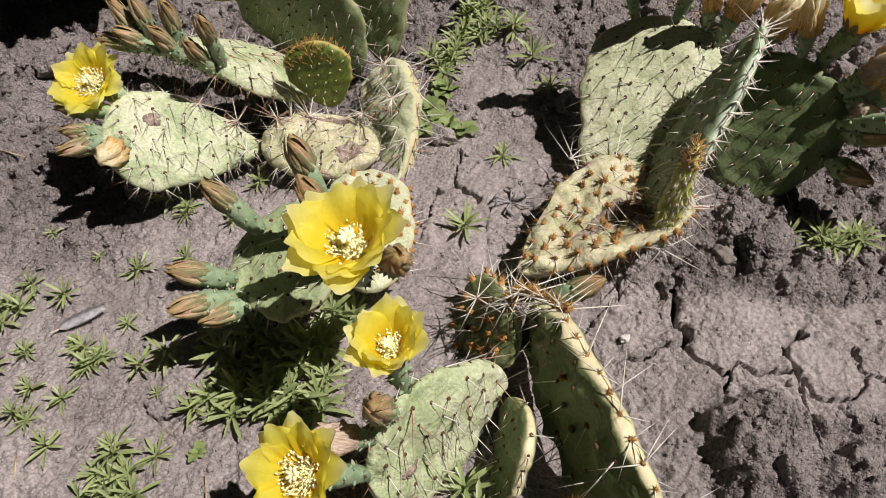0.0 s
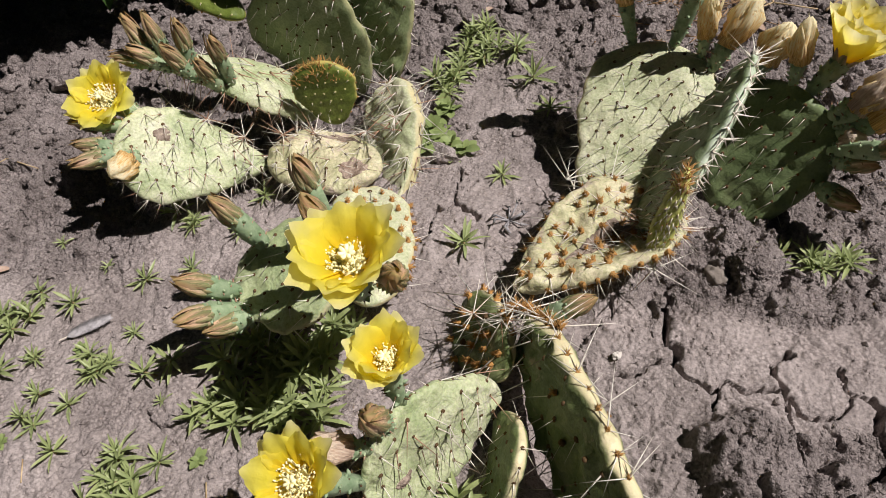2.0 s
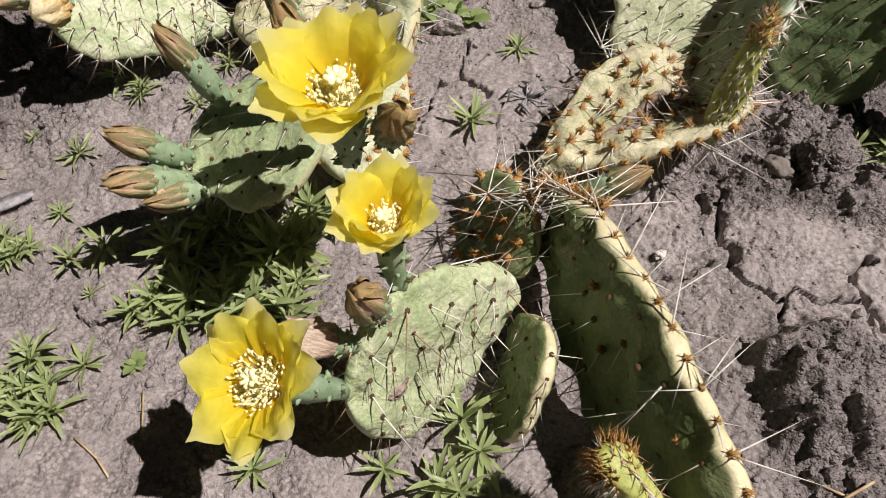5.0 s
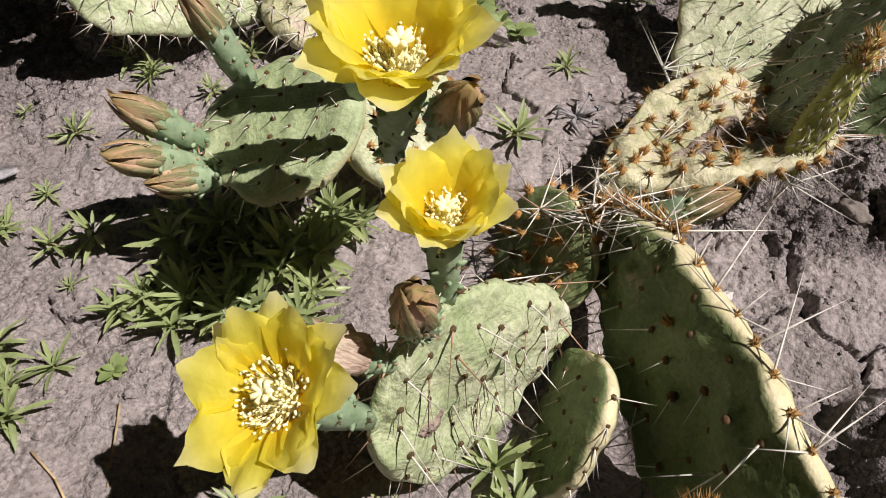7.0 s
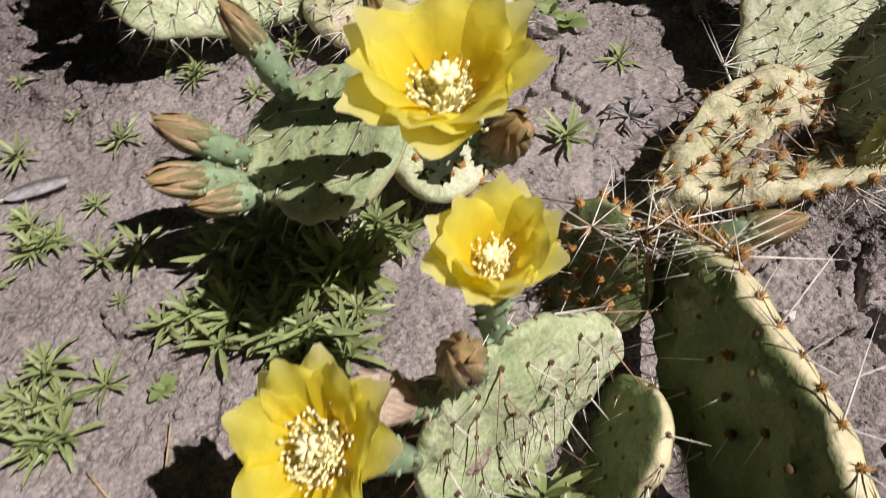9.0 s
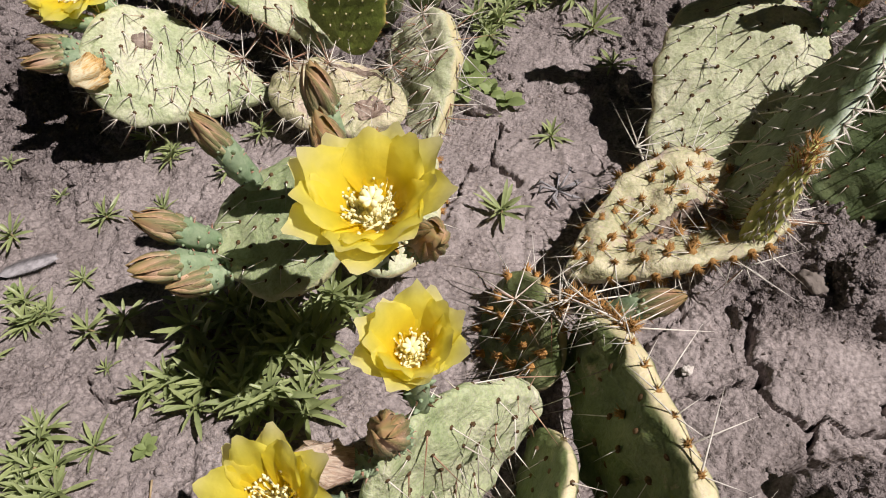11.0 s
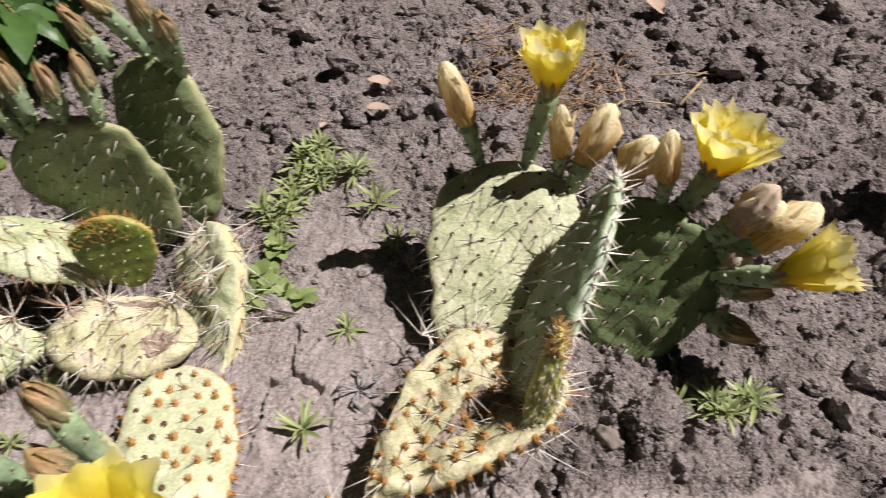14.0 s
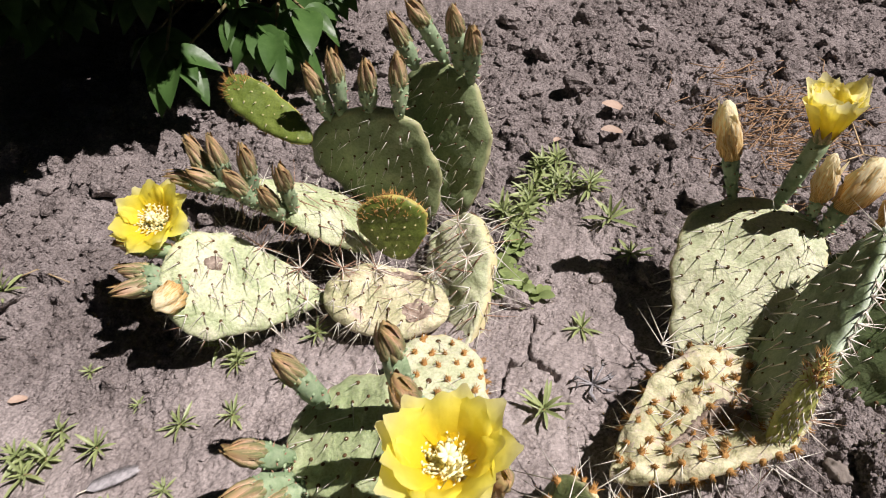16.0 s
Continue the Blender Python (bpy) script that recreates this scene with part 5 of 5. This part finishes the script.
def peony():
    rng = random.Random(8)
    ob = thing("peony_bush", "dense dark green peony bush shading the soil beneath it", "bush", at=(-0.45, 1.25, gz(-0.45, 1.25)))
    base = Vector(ob.location)
    stems = Soup()
    sites = [(-0.384, 0.850, 0.085), (-0.375, 0.856, 0.075), (-0.545, 0.955, 0.10), (-0.575, 0.945, 0.11), (-0.265, 0.885, 0.085), (-0.290, 0.895, 0.09), (-0.240, 0.925, 0.09), (-0.315, 0.915, 0.10), (-0.45, 0.955, 0.055), (-0.275, 1.00, 0.075), (-0.235, 1.045, 0.075), (-0.62, 0.93, 0.10), (-0.55, 0.97, 0.12), (-0.70, 0.90, 0.09), (-0.36, 1.03, 0.10), (-0.52, 0.99, 0.16), (-0.30, 1.06, 0.13), (-0.66, 0.95, 0.17)]
    while len(sites) < 180:
        x, y, h = rng.uniform(-0.75, -0.24), rng.uniform(0.93, 1.30), rng.uniform(0.10, 0.30)
        if y > 1.00 + 0.55 * (x + 0.36):
            sites.append((x, y, h))
    # Unseen overhead leaves, added where their shadows reach the dark soil's edge.
    while len(sites) < 300:
        h = rng.uniform(0.27, 0.42)
        sx, sy = rng.uniform(-0.78, -0.36), rng.uniform(0.70, 0.96)
        if sy > 0.955 + 0.64 * (sx + 0.296) + 0.02 * math.sin(31 * sx) and math.hypot(sx + 0.435, sy - 0.862) > 0.06:
            sites.append((sx + 0.68 * h, sy - 0.067 * h, h))
    # The rest of the bush, much of it out of view, sited by its shadow.
    while len(sites) < 610:
        h = rng.uniform(0.12, 0.55)
        x, y = rng.uniform(-1.3, 0.12), rng.uniform(0.68, 1.75)
        sx, sy = x - 0.68 * h, y + 0.067 * h
        if sy > 0.965 + 0.64 * (sx + 0.296) and sx < -0.22 and (h > 0.24 or y > 1.02 + 0.62 * (x + 0.36)) and ((x + 0.60) / 0.76) ** 2 + ((y - 1.22) / 0.60) ** 2 < 1:
            sites.append((x, y, h))
    for k, (x, y, h) in enumerate(sites):
        p = V(x, y, h) - V(base.x, base.y, 0)
        foot = V(rng.uniform(-0.12, 0.12), rng.uniform(-0.10, 0.10), -0.01)
        knee = foot.lerp(p, 0.6) + V(0, 0, 0.10 * h + 0.02)
        stems.cone(foot, knee, 0.004, 5, 0.003)
        stems.cone(knee, p, 0.003, 5, 0.0015)
        out = math.atan2(p.y, p.x) - math.pi / 2
        for i, (turn, s) in enumerate(((0, 1.1), (0.75, 0.95), (-0.75, 0.95), (1.5, 0.75), (-1.5, 0.75), (0.35, 0.8), (-0.4, 0.8))):
            m = Matrix.Translation(p) @ Matrix.Rotation(out + turn + rng.uniform(-0.2, 0.2), 4, "Z") @ Matrix.Rotation(rng.uniform(-0.7, 0.15), 4, "X") @ Matrix.Rotation(rng.uniform(-0.4, 0.4), 4, "Y") @ Matrix.Scale(s * rng.uniform(0.85, 1.2), 4)
            place("leaflet", BLADE[rng.randrange(3)], ob, m)
    place("stem", stems.mesh("stem", STEM), ob)


peony()


# ---- white-flowered plant ----
def white_plant():
    at = (0.527, 0.548)
    ob = thing("white_flower", "single white-flowered seedling with oval grey-green leaves in loose soil", "flower", at=(*at, gz(*at) - 0.002))
    s = Soup()
    pts = [V(0, 0, 0), V(0.008, 0.002, 0.022), V(0.018, 0.004, 0.066), V(0.030, 0.008, 0.112)]
    for a, b in zip(pts, pts[1:]):
        s.cone(a, b, 0.0016, 6, 0.0014)
    place("stem", s.mesh("stem", STEM), ob)
    oval = leaf_mesh(PLANTLET, 0.032, 0.021, 0.3, 0.1, 8, tip=4)
    big = leaf_mesh(PLANTLET, 0.042, 0.022, 0.3, 0.2, 8, tip=4)
    for p, a, tilt, me in ((pts[1], 2.6, 0.6, oval), (pts[1], -0.4, 0.5, oval), (pts[2], 2.4, 0.4, big), (pts[2], -0.5, 0.3, big), (pts[1], 1.9, 0.9, oval), (pts[1], -1.2, 0.4, oval), (pts[1], 0.6, 1.0, oval), (pts[2], 1.7, 0.2, big), (pts[2], -1.4, -0.2, big), (pts[2], -2.6, -0.5, oval), (pts[2], 0.3, 0.6, oval)):
        place("leaf", me, ob, Matrix.Translation(p) @ Matrix.Rotation(a, 4, "Z") @ Matrix.Rotation(tilt, 4, "X"))
    petal = leaf_mesh(WHITE, 0.030, 0.010, 0.2, 0.1, name="petal")
    for i in range(9):
        place("petal", petal, ob, Matrix.Translation(pts[3]) @ Matrix.Rotation(0.7 * i, 4, "Z") @ Matrix.Rotation(0.25, 4, "X"))
    c = Soup()
    c.dome(pts[3], V(0, 0, 1), 0.006, 0.005, 10)
    place("flower_centre", c.mesh("flower_centre", PETAL), ob, label="small yellow flower centre")


white_plant()


# ---- straw, dead leaves, a feather ----
def straw(points, r, label="dry pale straw lying on the soil", name="straw"):
    s = Soup()
    pts = [V(x, y, gz(x, y) + dz) for x, y, dz in points]
    for a, b in zip(pts, pts[1:]):
        s.cone(a, b, r, 5, r * 0.8)
    return tagged(new(name, s.mesh(name, STRAW)), label, "straw", "dry straws")


straw([(0.184, 0.184, 0.004), (0.204, 0.190, 0.006), (0.225, 0.201, 0.005)], 0.0009)
straw([(0.196, 0.203, 0.003), (0.212, 0.194, 0.005), (0.225, 0.201, 0.005)], 0.0008)
straw([(-0.150, 0.243, 0.002), (-0.146, 0.224, 0.003), (-0.142, 0.205, 0.001)], 0.0007)
straw([(-0.180, 0.216, 0.002), (-0.164, 0.205, 0.003), (-0.156, 0.196, 0.002)], 0.0007)
straw([(-0.274, 0.214, 0.002), (-0.266, 0.232, 0.002)], 0.0006)
straw([(-0.295, 0.262, 0.002), (-0.290, 0.245, 0.002)], 0.0006)
straw([(0.455, 0.385, 0.006), (0.490, 0.380, 0.009), (0.530, 0.362, 0.004)], 0.0014)
straw([(0.470, 0.382, 0.006), (0.510, 0.386, 0.006)], 0.0010)
straw([(0.300, 0.720, 0.008), (0.345, 0.735, 0.010), (0.390, 0.730, 0.006)], 0.0009)
straw([(0.345, 0.735, 0.010), (0.352, 0.790, 0.014)], 0.0010)
straw([(0.420, 0.760, 0.008), (0.455, 0.770, 0.010)], 0.0008)
straw([(0.393, 0.718, 0.006), (0.433, 0.755, 0.008)], 0.0016, "dark brown dry twig on the soil", "twig")
straw([(0.387, 0.778, 0.008), (0.420, 0.770, 0.010), (0.451, 0.759, 0.007)], 0.0010)
straw([(-0.480, 0.585, 0.006), (-0.455, 0.592, 0.006), (-0.420, 0.582, 0.004)], 0.0008)
rng = random.Random(77)
heap = Soup()
for k in range(330):
    x, y, a = rng.gauss(0.262, 0.042), rng.gauss(0.790, 0.050), rng.gauss(0.2, 0.7)
    ln = rng.uniform(0.008, 0.026)
    p = V(x, y, gz(x, y) + rng.uniform(0.001, 0.010))
    q = p + V(math.cos(a) * ln, math.sin(a) * ln, rng.uniform(-0.004, 0.007))
    a += rng.uniform(-0.7, 0.7)
    r = q + V(math.cos(a) * ln * 0.7, math.sin(a) * ln * 0.7, rng.uniform(-0.007, 0.004))
    heap.cone(p, q, 0.0006, 4, 0.0005)
    heap.cone(q, r, 0.0005, 4, 0.0003)
tagged(new("straw_litter", heap.mesh("straw_litter", LITTER)), "tangled brown dry straw litter on the soil", "straw", kind="stuff")

DRY = leaf_mesh(DRYLEAF, 0.026, 0.016, 0.5, 0.0, name="dry_leaf")
for x, y, a, s in ((0.128, 0.837, 1.3, 1.0), (0.121, 0.790, 1.6, 0.9), (0.440, 0.885, 0.3, 1.3), (-0.397, 0.452, 2.0, 0.55), (0.330, 0.700, 0.8, 0.6), (0.055, 0.800, 2.6, 0.5)):
    ob = tagged(new("dry_leaf", DRY), "curled pinkish brown dead leaf on the soil", "leaf", "dead leaves")
    ob.matrix_world = Matrix.Translation((x, y, gz(x, y) + 0.004)) @ Matrix.Rotation(a, 4, "Z") @ Matrix.Scale(s, 4)


def feather():
    at = V(-0.309, 0.366, gz(-0.309, 0.366) + 0.004)
    ob = thing("feather", "small grey bird feather lying on the soil", "feather", at=at)
    s = Soup()
    s.cone((0, 0, 0), (0.042, 0.021, 0.002), 0.0007, 4)
    place("shaft", s.mesh("shaft", SPINE), ob)
    v = Soup()
    for i in range(40):
        u = 0.15 + 0.8 * i / 40
        for side in (1, -1):
            p = V(0.042, 0.021, 0.002) * u
            d = V(0.75 - 0.45 * side, 0.5 + 0.75 * side, 0.12).normalized() * 0.011 * math.sin(math.pi * min(1, u * 0.9 + 0.1)) ** 0.6
            v.cone(p, p + d, 0.0009, 3)
    tagged(place("vane", v.mesh("vane", FEATHER), ob), kind="stuff")


feather()


def dead_weed(at):
    ob = thing("dead_weed", "shrivelled grey dead weed on the soil", "weed", at=(*at, gz(*at)))
    s = Soup()
    rng = random.Random(9)
    for i in range(9):
        a = rng.uniform(0, 6.28)
        p, q = V(0, 0, 0.002), V(math.cos(a) * 0.012, math.sin(a) * 0.012, rng.uniform(0.004, 0.014))
        r = q + V(math.cos(a + 0.8) * 0.008, math.sin(a + 0.8) * 0.008, -0.003)
        s.cone(p, q, 0.0009, 4, 0.0007)
        s.cone(q, r, 0.0016, 4)
    tagged(place("withered_stem", s.mesh("withered_stem", FEATHER), ob), kind="stuff")


dead_weed((0.066, 0.464))


# ---- crumbs of soil ----
def clod_soup(name, label, n, subdivisions, size, seed, loose_only, planes, least):
    """Angular clods scattered where the soil is loose, joined into one mesh."""
    rng = np.random.default_rng(seed)
    bm = bmesh.new()
    bmesh.ops.create_icosphere(bm, subdivisions=subdivisions, radius=1.0)
    dirs = np.array([v.co.normalized() for v in bm.verts])
    tris = np.array([[v.index for v in f.verts] for f in bm.faces])
    bm.free()
    x, y = rng.uniform(-0.60, 0.72, n * 3), rng.uniform(0.12, 1.12, n * 3)
    loose = looseness(x, y)
    crust = (x > 0.08) & (x < 0.33) & (y > 0.22) & (y < 0.375) & (subdivisions > 1)
    keep = (~crust & (rng.random(n * 3) < np.clip(loose - loose_only, least, 1))).nonzero()[0][:n]
    x, y, loose = x[keep], y[keep], loose[keep]
    n = len(x)
    s = size[0] + (size[1] - size[0]) * rng.random(n) ** 4
    cut = rng.normal(size=(n, planes, 3))
    cut /= np.linalg.norm(cut, axis=-1, keepdims=True)
    depth = rng.uniform(0.55, 1.0, (n, planes))
    reach = np.min(depth[:, None, :] / np.maximum(np.einsum("vk,npk->nvp", dirs, cut), 0.35), axis=-1)
    reach = np.minimum(reach, 1.25) * (1 + 0.26 * (rng.random(reach.shape) - 0.5))
    v = dirs[None] * reach[..., None] * s[:, None, None] * np.array([1, 1, 0.8])
    v += np.stack([x, y, ground_height(x, y) + s * rng.uniform(-0.15, 0.35, n)], -1)[:, None]
    f = tris[None] + len(dirs) * np.arange(n)[:, None, None]
    me = bpy.data.meshes.new(name)
    me.from_pydata(v.reshape(-1, 3).tolist(), [], f.reshape(-1, 3).tolist())
    me.materials.append(SOIL)
    me.attributes.new("loose", "FLOAT", "POINT").data.foreach_set("value", np.repeat(np.clip(loose * 0.8, 0, 1), len(dirs)).astype(np.float32))
    shade(me, False)
    tagged(new(name, me), label, "soil", kind="stuff")


clod_soup("soil_grit", "fine dry grit covering the grey-brown soil", 34000, 1, (0.0005, 0.0016), 7, 0.0, 6, 0.25)
clod_soup("soil_crumbs", "loose crumbs of dry grey-brown soil", 15000, 1, (0.0009, 0.0034), 3, 0.0, 7, 0.16)
clod_soup("soil_lumps", "small broken lumps of dry grey-brown soil", 6500, 2, (0.0018, 0.0060), 5, 0.15, 8, 0.0)
clod_soup("soil_clods", "broken angular clods of dry grey-brown soil", 1100, 3, (0.0040, 0.0180), 4, 0.30, 9, 0.0)
